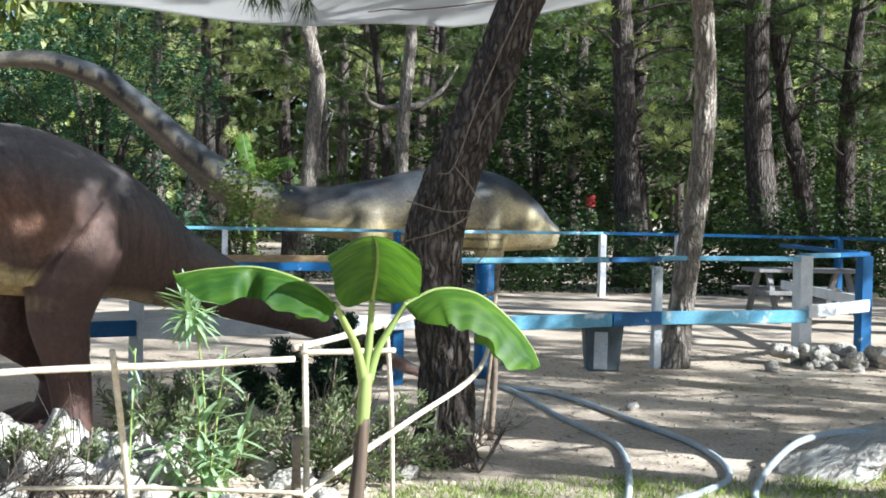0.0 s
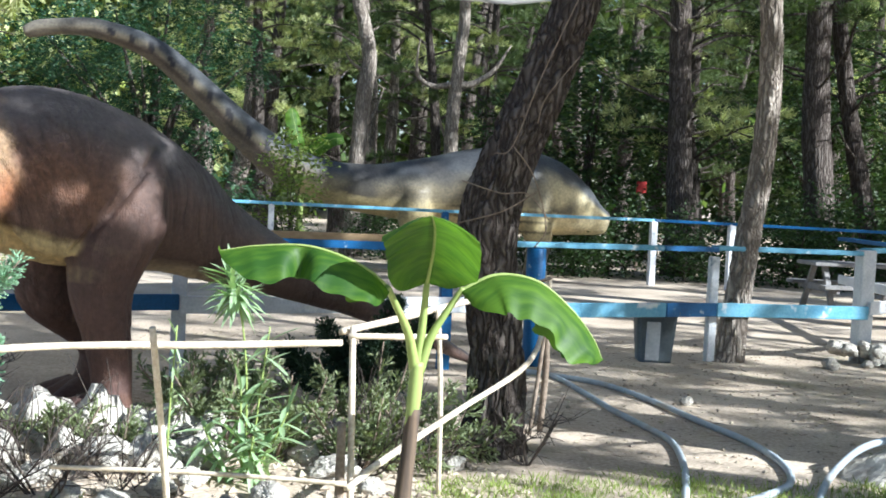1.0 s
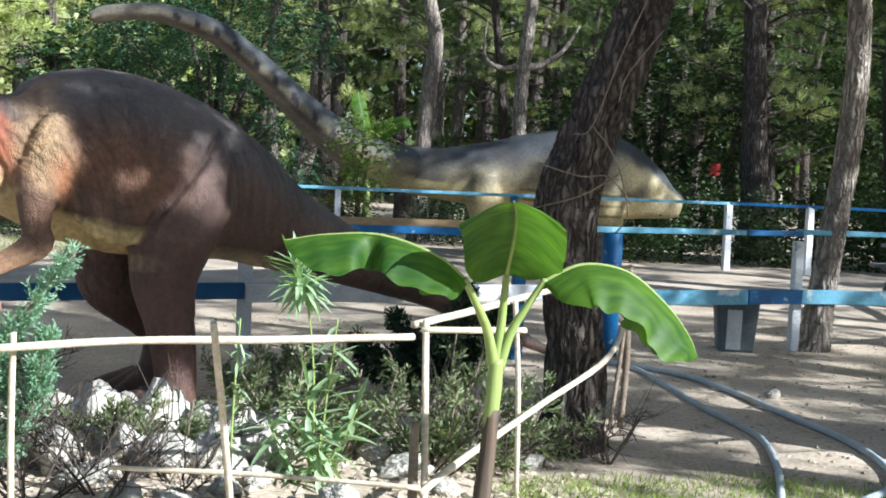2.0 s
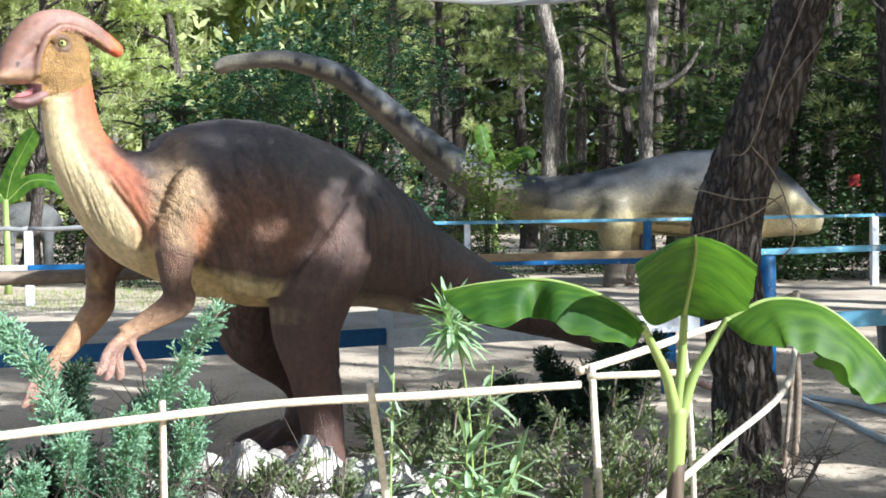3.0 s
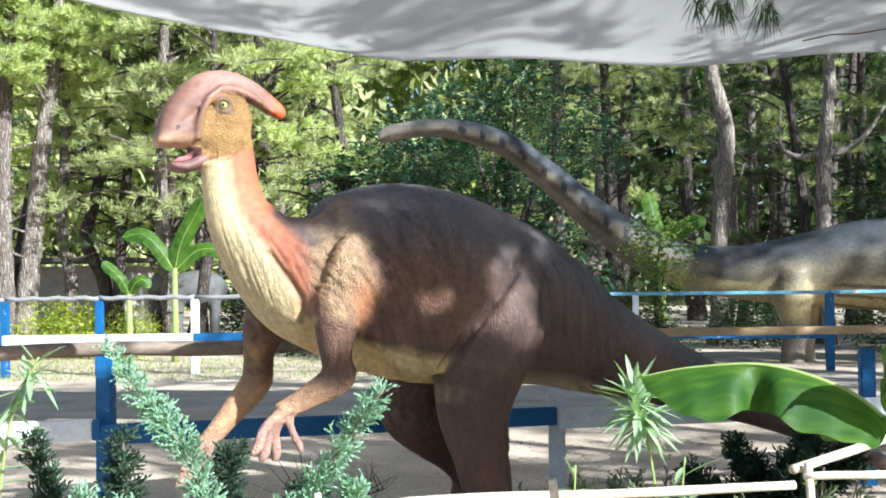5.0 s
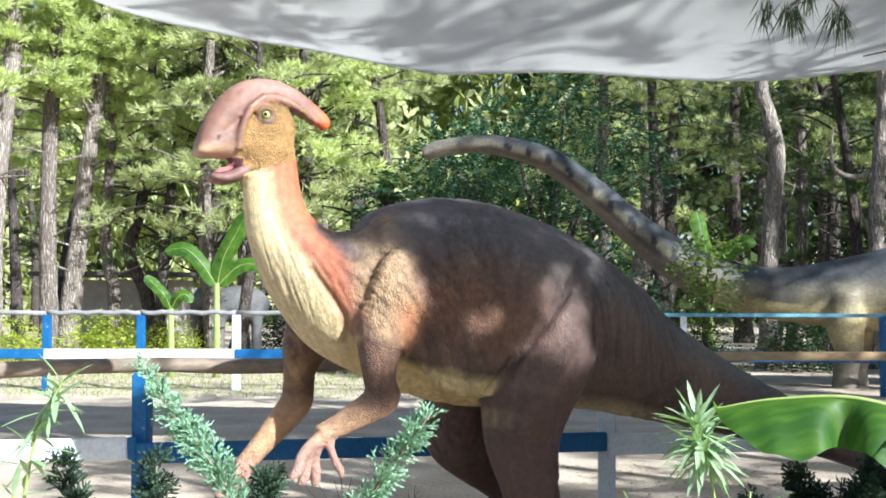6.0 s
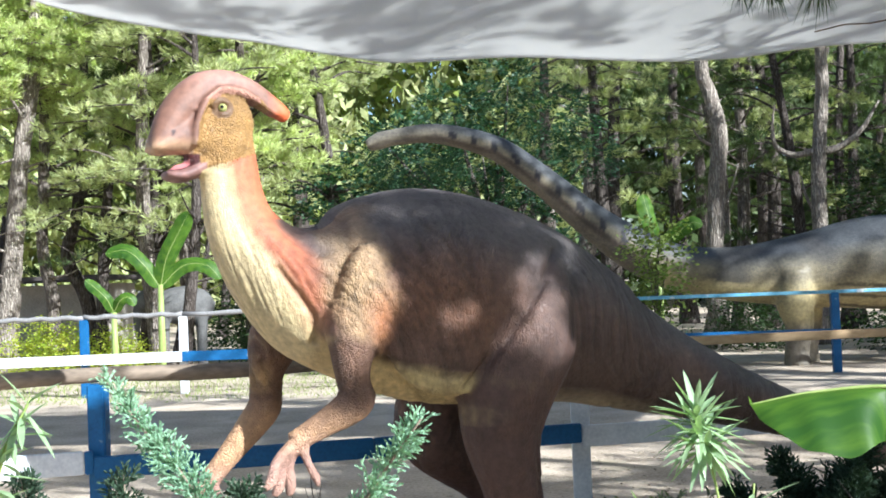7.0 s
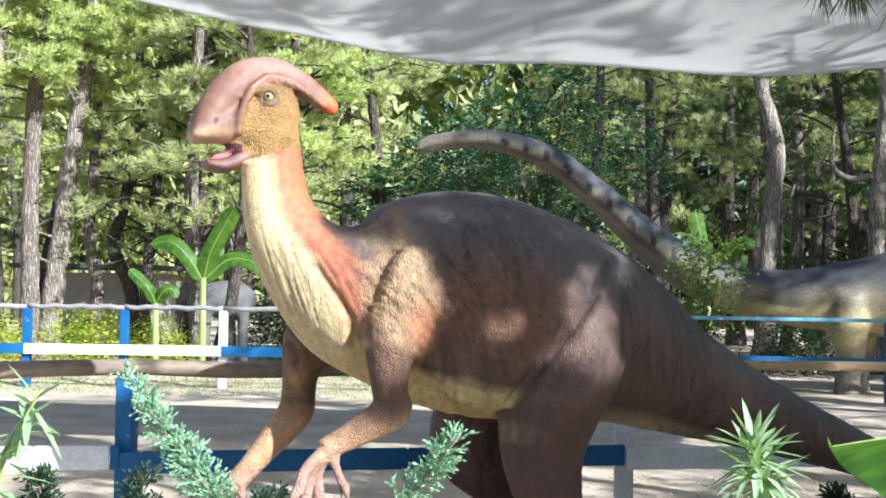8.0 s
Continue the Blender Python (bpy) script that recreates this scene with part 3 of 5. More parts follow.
    # legs
    leg = np.clip(thigh * (1.35 - z) / .3, 0, 1) * (s > -.45) * (s < .75)
    leg = np.maximum(leg, ((z < .62) & (s > -.45) & (s < .75)).astype(float))
    c = blend(c, (.088, .05, .042), leg)
    c = blend(c, (.13, .068, .045), leg * np.clip(rough + .1, 0, 1) * .8)
    # arms
    upper = blend(np.tile(np.array((.15, .083, .055)), (len(co), 1)), (.46, .275, .155), (1.02 - z + rough * .03) / 0.12)
    upper = blend(upper, (.40, .24, .19), (np.where(o < 0, .9, .72) - z) / 0.12)
    upper = blend(upper, (.42, .26, .12), np.clip(1 - abs(z - 1.1) / .1, 0, 1) * (o > 0) * np.clip((-s - .93) / .05, 0, 1))
    c = c * (1 - arm[:, None]) + upper * arm[:, None]
    # neck: cream in front, rust behind
    mid = np.interp(z, [1.2, 1.4, 1.64, 1.8, 1.95, 2.1, 2.2], [-.72, -.86, -1.0, -1.11, -1.165, -1.185, -1.2])
    wide = np.interp(z, [1.2, 1.64, 1.8, 2.1], [.3, .24, .17, .13])
    front = (mid - s) / wide + rough * .12
    neck = np.clip((-0.82 - s) / 0.1, 0, 1) * (z > 1.12) * (1 - arm)
    cn = blend(np.tile(np.array((.36, .115, .055)), (len(co), 1)), (.58, .47, .27), (front + 0.08) / 0.5)
    cn = blend(cn, (.17, .105, .085), (-front - 0.62) / 0.35 * (z < 1.85))
    c = c * (1 - neck[:, None]) + cn * neck[:, None]
    # head
    head = z > 2.12 + np.clip(s + 1.2, -1, 1) * 0.3
    head |= s < -1.325
    head &= (z > 1.98) & (s < -0.8)
    c[head] = blend(c, (.30, .175, .062), np.ones(len(co)))[head]
    c[head] = blend(c[head], (.20, .12, .05), np.clip((z[head] - 2.3) / .1, 0, 1) * .6 + rough[head] * .3)
    shell_s = np.interp(z, [2.0, 2.15, 2.2, 2.3, 2.4], [-1.36, -1.36, -1.35, -1.335, -1.29])
    shell_z = np.interp(s, [-1.6, -1.36, -1.335, -1.29, -1.22, -1.13, -1.03, -.9], [2.0, 2.2, 2.3, 2.405, 2.46, 2.462, 2.415, 2.25])
    shell = head & ((z > shell_z) | (s < shell_s)) & ~((z < 2.135) & (s < -1.3))
    cs = np.tile(np.array((.17, .09, .066)), (len(co), 1))
    # top of the crest painted lighter, the light from above put into its colour
    cs = blend(cs, (.27, .15, .12), (z - 2.45) / 0.08)
    cs = blend(cs, (.50, .11, .04), (s + 1.0) / 0.08)
    cs = blend(cs, (.17, .08, .05), np.clip(1 - np.hypot((s + .985) / .04, (z - 2.37) / .03), 0, 1))
    cs = blend(cs, (.36, .23, .145), (2.235 - z) / 0.05)
    c[shell] = cs[shell]
    rim = head & (line_gap(s, z, [(-1.345, 2.29), (-1.3, 2.39), (-1.225, 2.448), (-1.13, 2.445), (-1.05, 2.405)]) < .016) & ~((s < -1.25) & (z < 2.4))
    c[rim] = (.34, .18, .135)
    c[head & (np.hypot((s + 1.455) / .45, z - 2.25) < .016) & (abs(o) > .03)] = (.04, .02, .018)
    jaw = head & (z < 2.115) & (s < -1.3)
    c[jaw] = (.21, .115, .1)
    mouth = head & (s < -1.33) & (s > -1.5) & (abs(o) < .088) & (z > np.interp(s, [-1.5, -1.42, -1.33], [2.078, 2.082, 2.118])) & (z < np.interp(s, [-1.5, -1.33], [2.152, 2.16]))
    c[mouth] = (.06, .014, .014)
    c[head & (abs(s + 1.39) < .075) & (abs(z - 2.108) < .022) & (abs(o) < .05)] = (.55, .2, .2)
    ring = (np.hypot(s + 1.226, z - 2.364) < .05) & head & ~shell
    c[ring] = (.13, .075, .04)
    # shade of the folds painted in: colour darkens with depth, ridges lighten
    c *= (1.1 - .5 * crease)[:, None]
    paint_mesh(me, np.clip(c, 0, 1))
    # relief: pebbled scales, leather wrinkles, gloss
    soft = np.zeros((len(co), 3))
    face = head & ~shell & ~jaw & ~ring
    soft[:, 0] = np.maximum(arm, face.astype(float))
    soft[:, 1] = np.where(head, 0, 1 - arm) * np.clip(.45 + rough * .5 + np.clip(1 - np.hypot((s + .3) / .6, (z - 1.45) / .5), 0, 1) * .7, .15, 1) * (1 - .6 * neck)
    soft[:, 2] = np.where(shell | jaw, .8, .3)
    at = me.color_attributes.new("relief", "FLOAT_COLOR", "POINT")
    rgb = np.ones((len(co), 4), np.float32)
    rgb[:, :3] = soft
    at.data.foreach_set("color", rgb.ravel())
    # eye set into the same skin
    me.materials.append(EYE)
    me.materials.append(PUPIL)
    bm = bmesh.new()
    bm.from_mesh(me)
    for o in (-1, 1):
        for at, r, slot in (((-1.226, o * .092, 2.364), .0205, 1), ((-1.231, o * .1045, 2.366), .0095, 2)):
            for v in bmesh.ops.create_uvsphere(bm, u_segments=14, v_segments=8, radius=r, matrix=Matrix.Translation(at))["verts"]:
                for f in v.link_faces:
                    f.material_index, f.smooth = slot, True
    bm.to_mesh(me)
    bm.free()
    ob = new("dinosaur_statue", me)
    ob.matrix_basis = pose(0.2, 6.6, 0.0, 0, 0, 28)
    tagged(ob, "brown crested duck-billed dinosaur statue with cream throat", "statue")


build_hadrosaur()


def build_sauropod():
    bm = bmesh.new()
    spine = [(-1.64, 3.74, .1), (-1.45, 3.82, .145), (-1.2, 3.87, .14), (-0.5, 3.9, .165), (.42, 3.63, .2), (1.16, 3.07, .235), (1.89, 2.42, .28), (2.6, 1.9, .35), (3.3, 1.58, .38), (4.2, 1.46, .44),
             (5.2, 1.48, .58), (6.3, 1.56, .74), (7.3, 1.5, .74), (7.95, 1.3, .55), (8.38, 1.12, .33), (8.68, 1.04, .2)]
    tube(bm, glide([(s, 0, z, r, r * .9) for s, z, r in spine], 6), 28, flat=(0, 1, 0))
    for s, o in ((5.0, -.3), (5.3, .35), (7.2, -.42), (7.5, .42)):
        tube(bm, glide([(s, o, 1.5, .3), (s, o, 1.0, .3), (s + .05, o, .6, .22), (s, o, .25, .19), (s, o, -.02, .22)], 4), 18)
    me = fused("sauropod_statue", bm, 0.045, 4, HIDE_FAR)
    co = coords(me)
    s, z = co[:, 0], co[:, 2]
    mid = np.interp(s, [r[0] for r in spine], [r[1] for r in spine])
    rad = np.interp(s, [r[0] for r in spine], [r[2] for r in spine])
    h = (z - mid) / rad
    c = np.tile(np.array((.17, .148, .10)), (len(co), 1))
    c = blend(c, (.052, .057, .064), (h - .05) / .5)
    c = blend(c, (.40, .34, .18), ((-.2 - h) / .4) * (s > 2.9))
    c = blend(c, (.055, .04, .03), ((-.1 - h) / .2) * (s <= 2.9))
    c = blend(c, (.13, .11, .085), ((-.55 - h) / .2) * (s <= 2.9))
    # sunlight painted on: the pale tail tip, then the cream rear end
    c = blend(c, (.26, .235, .19), np.clip((.1 - s) / 1.6, 0, .8) * np.clip((h + .3) / .4, .25, 1))
    c = blend(c, (.52, .45, .27), np.clip((s - 7.1) / .5, 0, 1) * np.clip((.75 - h) / .3, 0, 1))
    spot = ((np.sin(s * 19) - .45) * .9 > (h - .12) ** 2 * 4) & (s < 2.8) & (s > -.4)
    c[spot] = (.014, .013, .017)
    c = blend(c, (.16, .14, .11), (.75 - z) / .2)
    blotch = np.array([noise.noise(Vector((a * 1.6, b * 1.6, d * 2.2))) for a, b, d in co])
    c = blend(c, (.045, .043, .042), np.clip(blotch * 3 - .2, 0, 1) * (h > -.35) * (s > 2.9) * .8)
    # shade in the belly folds, drawn as dark lines in the colour
    c = blend(c, (.06, .05, .03), (np.sin(h * 26 + np.sin(s * 2.2) * 1.4) > .72) * (h < -.25) * (s > 5.6) * (s < 7.4) * .8)
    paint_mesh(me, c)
    ob = new("sauropod_statue", me)
    ob.matrix_basis = pose(0, 20.0, 0)
    tagged(ob, "grey-brown long-tailed sauropod statue with cream belly behind the paddock", "statue")


build_sauropod()


# ---- fences ----
def post(parent, x, y, h, w, mat, name="post"):
    bm = bmesh.new()
    beam(bm, (x, y, -0.05), (x, y, h), w, w, 0.008)
    return part(name, bm, mat, parent, smooth=False)


def round_post(parent, x, y, h, r, mat):
    bm = bmesh.new()
    tube(bm, [(x, y, -0.05, r), (x, y, h * .5, r), (x, y, h - .01, r), (x, y, h, r * .9)], 18)
    return part("post", bm, mat, parent)


def rail(parent, a, b, w, h, mat, name="rail"):
    bm = bmesh.new()
    beam(bm, a, b, w, h, 0.006)
    return part(name, bm, mat, parent, smooth=False)


def log_rail(parent, a, b, r, mat, seed=1):
    rng = np.random.default_rng(seed)
    bm = bmesh.new()
    n = 14
    line = [(*(Vector(a).lerp(Vector(b), i / n) + Vector((0, 0, .012 * math.sin(i * 1.7 + seed)))), r * (1 + .06 * math.sin(i * 2.1 + seed))) for i in range(n + 1)]
    tube(bm, line, 12, .05, rng)
    return part("rail", bm, mat, parent)


NEAR = thing("paddock_fence", "blue and white painted timber paddock fence with two rails", "fence")
A, B, C, D, E_, F = (-1.905, 7.28), (0.86, 8.10), (3.9, 8.92), (5.83, 9.45), (7.5, 9.56), (8.75, 10.35)
Z = (-5.2, 6.3)
for (x, y), h, w, mat in ((A, 1.03, .10, BLUE), (B, 1.05, .11, WHITE), (D, 1.0, .085, WHITE), (E_, 1.12, .15, WHITE), (F, 1.1, .14, BLUE), ((3.05, 8.68), .95, .1, BLUE)):
    post(NEAR, x, y, h, w, mat)
round_post(NEAR, C[0], C[1], 1.04, .085, BLUE)


def rails_between(p, q, z, t, h, mats, cuts, off=0.0, parent=NEAR):
    """Boards from p to q at height z, butted at the cuts, one material a board."""
    ends = [0.0, *cuts, 1.0]
    for a, b, mat in zip(ends, ends[1:], mats):
        pa = (p[0] + (q[0] - p[0]) * a, p[1] + (q[1] - p[1]) * a + off, z)
        pb = (p[0] + (q[0] - p[0]) * b - .004, p[1] + (q[1] - p[1]) * b + off, z)
        rail(parent, pa, pb, t, h, mat)


FR = -0.10
rails_between(Z, A, .60, .04, .13, (WHITE, BLUE), (.985,), FR)
rails_between(A, B, .57, .04, .12, (BLUE, BLUE), (.55,), FR)
rails_between(B, C, .55, .04, .13, (WHITE, WHITE, BLUE), (.45, .8), FR)
rails_between(C, D, .505, .04, .13, (PALE_BLUE, BLUE), (.7,), FR)
rails_between(D, E_, .505, .04, .13, (PALE_BLUE,), (), FR)
rails_between(E_, F, .55, .04, .13, (WHITE, WHITE), (.5,), FR)
log_rail(NEAR, (Z[0], Z[1], 1.065), (0.7, 8.06, 1.075), .045, LOG)
rail(NEAR, (0.72, 8.06, 1.10), (3.55, 8.80, 1.08), .09, .055, PLANK)
rails_between((3.6, 8.82), D, 1.07, .14, .045, (PALE_BLUE, BLUE), (.72,))
rails_between(D, E_, 1.085, .14, .045, (PALE_BLUE,), ())
rails_between(E_, F, 1.115, .14, .045, (PALE_BLUE, BLUE), (.5,))
rails_between(F, (9.6, 13.5), 1.12, .12, .045, (BLUE,), ())
rails_between(F, (9.6, 13.5), .58, .04, .12, (WHITE,), ())

FAR = thing("far_fence", "blue and white post fence on the far side of the paddock", "fence")
FARLINE = [(-14.0, 17.6), (-7.22, 18.2), (-5.78, 18.3), (-4.32, 18.4), (0.5, 18.5), (2.4, 18.5), (5.2, 18.2), (9.15, 18.9), (10.45, 18.5), (13.0, 17.4), (16, 14.5)]
for i, (x, y) in enumerate(FARLINE):
    post(FAR, x, y, 1.15, .115 if i != 5 else .09, (WHITE, BLUE, BLUE, WHITE, BLUE, WHITE, BLUE, WHITE, WHITE, BLUE, BLUE)[i])
for i, (p, q) in enumerate(zip(FARLINE, FARLINE[1:])):
    if i < 4:
        log_rail(FAR, (*p, 1.185), (*q, 1.185), .036, PIPE, i)
    else:
        rails_between(p, q, 1.16, .1, .05, (PALE_BLUE if i < 7 else BLUE,), (), 0, FAR)
    if i < 6:
        rails_between(p, q, .56, .05, .15, ((BLUE, WHITE, WHITE, BLUE, BLUE, BLUE, WHITE, BLUE, BLUE, BLUE, BLUE)[i],), (), -.1, FAR)

# ---- shade sail ----
def build_sail():
    """A sagging cloth over the paddock; its far hem hangs low in the middle."""
    nx, ny = 60, 30
    vs, fs = [], []
    for j in range(ny + 1):
        v = j / ny
        for i in range(nx + 1):
            x = -5.2 + 13.4 * i / nx
            hem = np.interp(x, [-5.2, -3.85, -2.33, -.5, 1.2, 2.8, 4.4, 6.3, 8.2], [4.85, 4.37, 3.95, 3.66, 3.58, 3.54, 3.62, 4.02, 4.6])
            z = hem + (4.75 - hem) * v ** 1.3 + .28 * v - .22 * math.sin(math.pi * v) + .03 * math.sin(x * 2.2 + v * 4)
            vs.append((x, 12.0 - 4.6 * v, z))
    w = nx + 1
    fs = [(j * w + i, j * w + i + 1, (j + 1) * w + i + 1, (j + 1) * w + i) for j in range(ny) for i in range(nx)]
    ob = new("shade_sail", mesh_of("shade_sail", vs, fs, SAIL, True))
    ob.modifiers.new("thick", "SOLIDIFY").thickness = 0.004
    tagged(ob, "pale grey sagging shade sail stretched overhead", "shade sail")
    bm = bmesh.new()
    hem = [(*vs[i], .009) for i in range(w)]
    tube(bm, hem, 6)
    part("hem", bm, SAIL, ob)
    bm = bmesh.new()
    tube(bm, [(v[0], v[1], v[2] - .006, .007) for v in [vs[int(round(4 + 14 * k / 20)) * w + 38 + k] for k in range(21)]], 6)
    part("seam", bm, TWIG, ob)
    for i, e in ((0, (-9.6, 15.0, 6.5)), (nx, (11.5, 15.0, 6.5)), (ny * w, (-8.5, 3.0, 6.2)), (ny * w + nx, (11.0, 5.0, 6.2))):
        bm = bmesh.new()
        tube(bm, [(*vs[i], .008), (*e, .008)], 6)
        part("rope", bm, TWIG, ob)


build_sail()


# ---- trees ----
def trunk_mesh(name, line, seg, k, mat, depth=0.1, seed=0, limbs=()):
    """A tapered trunk with furrowed bark plates; limbs are further tubes in the same mesh."""
    bm = bmesh.new()
    for n, rows in enumerate((line, *limbs)):
        pts = glide(rows, k if n == 0 else 4)
        rings = tube(bm, pts, seg if n == 0 else max(6, seg // 4))
        if n:
            continue
        for i, ring in enumerate(rings):
            c, r = Vector(pts[i][:3]), pts[i][3]
            for j, v in enumerate(ring):
                a = 2 * math.pi * j / seg
                q = Vector((math.cos(a) * 2.6 + seed, math.sin(a) * 2.6, c.z * 2.2 / (r * 5)))
                crack = abs(noise.noise(q)) + .6 * abs(noise.noise(q * 2.3))
                flare = 1 + .35 * max(0, 1 - i / (len(rings) * .06 + 1)) * (.6 + .5 * math.sin(a * 5 + seed))
                v.co = c + (v.co - c) * ((1 - depth + depth * 2.4 * min(crack, .6)) * flare)
    me = bpy.data.meshes.new(name)
    bmesh.ops.recalc_face_normals(bm, faces=bm.faces)
    bm.to_mesh(me)
    bm.free()
    me.materials.append(mat)
    me.shade_smooth()
    return me


def pine_crown(rng, axis, low, high, reach, branches, tufts, needles, length, width):
    """Boughs with tufts of needles round a leaning axis. Returns leaf geometry and the boughs' lines."""
    at, way, boughs = [], [], []
    for b in range(branches):
        z = low + (high - low) * (b + rng.random()) / branches
        t = (z - low) / (high - low)
        r = reach * (1 - .55 * t) * rng.uniform(.65, 1.15)
        az = rng.uniform(0, 2 * math.pi)
        start = axis(z)
        out = np.array((math.cos(az), math.sin(az), rng.uniform(-.15, .35)))
        end = start + out * r
        mid = start + out * r * .5 + np.array((0, 0, .12 * r))
        boughs.append([(*start, .035), (*mid, .022), (*end, .008)])
        clumps = max(2, tufts // 9)
        for k in range(clumps):
            u = 1 - .62 * rng.random() if k else .98
            p = (1 - u) ** 2 * start + 2 * u * (1 - u) * mid + u * u * end + rng.normal(size=3) * .12 * reach / 2.2
            rad = rng.uniform(.24, .42) * reach / 2.2
            for q in range(9):
                d = rng.normal(size=3)
                d /= np.linalg.norm(d)
                d[2] = abs(d[2]) * .8 - .15
                at.append(p + d * rad * rng.uniform(.25, 1.0) * np.array((1.15, 1.15, .6)))
                way.append(d + out * .35 + np.array((0, 0, .25)))
    at, way = np.repeat(np.array(at), needles, 0), np.repeat(np.array(way), needles, 0)
    return leaves(at + rng.normal(size=at.shape) * .02, way, length, width, rng, .75), boughs


def pine(name, seed, height, r, low, mat, bark, lean=.45, reach=2.2, branches=25, tufts=28, needles=16, length=.22, width=.018, label="tall pine with a bare trunk and thin needle crown"):
    rng = np.random.default_rng(seed)
    bend = rng.normal(size=(2, 2)) * lean

    def axis(z):
        t = z / height
        return np.array((bend[0][0] * t + bend[1][0] * math.sin(t * 5) * .5, bend[0][1] * t + bend[1][1] * math.sin(t * 4) * .5, z))

    line = [(*axis(z), r * (1 - .75 * z / height)) for z in np.linspace(-.1, height, 12)]
    (v, f), boughs = pine_crown(rng, axis, low, height, reach, branches, tufts, needles, length, width)
    stubs = []
    for s in range(5):
        z = rng.uniform(1.6, low + 1)
        a = rng.uniform(0, 6.28)
        p = axis(z)
        d = np.array((math.cos(a), math.sin(a), .25))
        stubs.append([(*p, .03), (*(p + d * .5), .02), (*(p + d * rng.uniform(.8, 1.7) + np.array((0, 0, .15))), .006)])
    tree = thing(name, label, "tree", group="pines")
    child("trunk", trunk_mesh("trunk", line, 14, 4, bark, .12, seed, boughs + stubs), tree)
    child("crown", mesh_of("crown", v, f, mat), tree)
    return tree


PINES = [pine("pine_tree", 11, 10.5, .2, 3.2, NEEDLE, BARK_PALE), pine("pine_tree", 12, 11.5, .24, 3.8, NEEDLE, BARK), pine("pine_tree", 13, 10, .17, 2.4, NEEDLE_SHADE, BARK, .5),
         pine("pine_tree", 14, 12, .27, 4.4, NEEDLE_SHADE, BARK_PALE), pine("pine_tree", 15, 9, .13, 2.0, NEEDLE, BARK, .6),
         pine("pine_tree", 16, 11.5, .24, 3.4, NEEDLE_SHADE, BARK), pine("pine_tree", 17, 11, .22, 2.6, NEEDLE_SHADE, BARK, .45)]
SITES = [  # x, y, kind, turn, size
    (-7.9, 25.5, 4, 200, 1.1), (-7.5, 27, 2, 15, 1.0), (-6.9, 25, 4, 95, 1.0),
    (-4.2, 29, 1, 40, 1.0), (2.9, 27, 1, 60, .8), (5.45, 29.2, 3, 170, .9), (8.6, 29.6, 1, 250, .8), (11.05, 22, 5, 33, 1.25), (11.9, 23, 4, 310, 1.0),
    (14.1, 21.6, 5, 120, 1.4), (15.6, 22.0, 2, 210, 1.35), (16.6, 22.6, 6, 300, 1.1), (12.8, 28, 2, 75, 1.1), (18.6, 26, 6, 5, 1.2), (9.9, 33, 2, 145, 1.1), (7.0, 27, 2, 290, .9),
]
SITES += [(-6.3, 24.3, 0, 160, .95), (-4.7, 26, 0, 230, 1.0), (-3.0, 26.5, 4, 20, 1.2), (-5.6, 23.2, 4, 100, 1.0), (1.8, 27.5, 0, 130, .9), (6.3, 31, 0, 310, 1.0)]
rng = np.random.default_rng(5)
for row in range(5):
    for i in range(11):
        y = 31 + row * 6.5 + rng.uniform(-2, 2)
        x = (-0.5 + 1.3 * (i + rng.uniform(.1, .9)) / 11) * y
        if x < -1 and i % 2:
            continue
        SITES.append((x, y, (int(rng.integers(5)) if x < 3 else int(rng.choice((2, 5, 6, 6, 1)))), rng.uniform(0, 360), rng.uniform(.85, 1.3)))
# unseen pines added behind and beside the camera to block the sun
SITES += [(9.3, 0.3, 1, 40, .7), (7.6, 4.4, 3, 15, .9), (7.9, 3.1, 5, 80, .8), (6.4, 3.9, 1, 77, 1.0), (9.4, 3.7, 1, 40, .8), (10.4, 4.8, 3, 60, .85), (14.0, -1.0, 1, 130, 1.0), (7.4, -5.6, 3, 220, .7), (16.5, -10.5, 3, 20, .9), (4.2, -9.2, 0, 75, 1.0), (17, 2.5, 3, 260, 1.0), (11.4, 2.9, 4, 200, .9),
          (15.5, 6.5, 1, 160, 1.0), (-5.5, -5, 0, 45, 1.1), (-9, 3, 1, 15, 1.1), (0.5, -12, 3, 190, 1.2), (20, -4, 3, 60, 1.0), (-13, 12, 3, 88, 1.2), (21, 9, 1, 99, 1.1), (13.6, 12.4, 3, 10, 1.35), (13.2, 10.2, 1, 70, 1.3), (16.2, 14.4, 3, 150, 1.4), (17.5, 11.2, 1, 230, 1.1), (17.8, 15.8, 5, 30, 1.0), (20.5, 17.5, 6, 80, 1.1), (19.8, 13.6, 5, 190, 1.0), (23, 12, 6, 250, 1.1), (17.6, 19.6, 6, 310, 1.0), (22, 21, 5, 15, 1.1)]
first = {}
for x, y, k, turn, size in SITES:
    if k not in first:
        first[k] = size
        PINES[k].matrix_basis = pose(x, y, 0, 0, 0, turn) @ Matrix.Diagonal((size, size, size, 1))
    else:
        q = size / first[k]
        copy_thing(PINES[k], pose(x, y, 0, 0, 0, turn) @ Matrix.Diagonal((q, q, q, 1)))


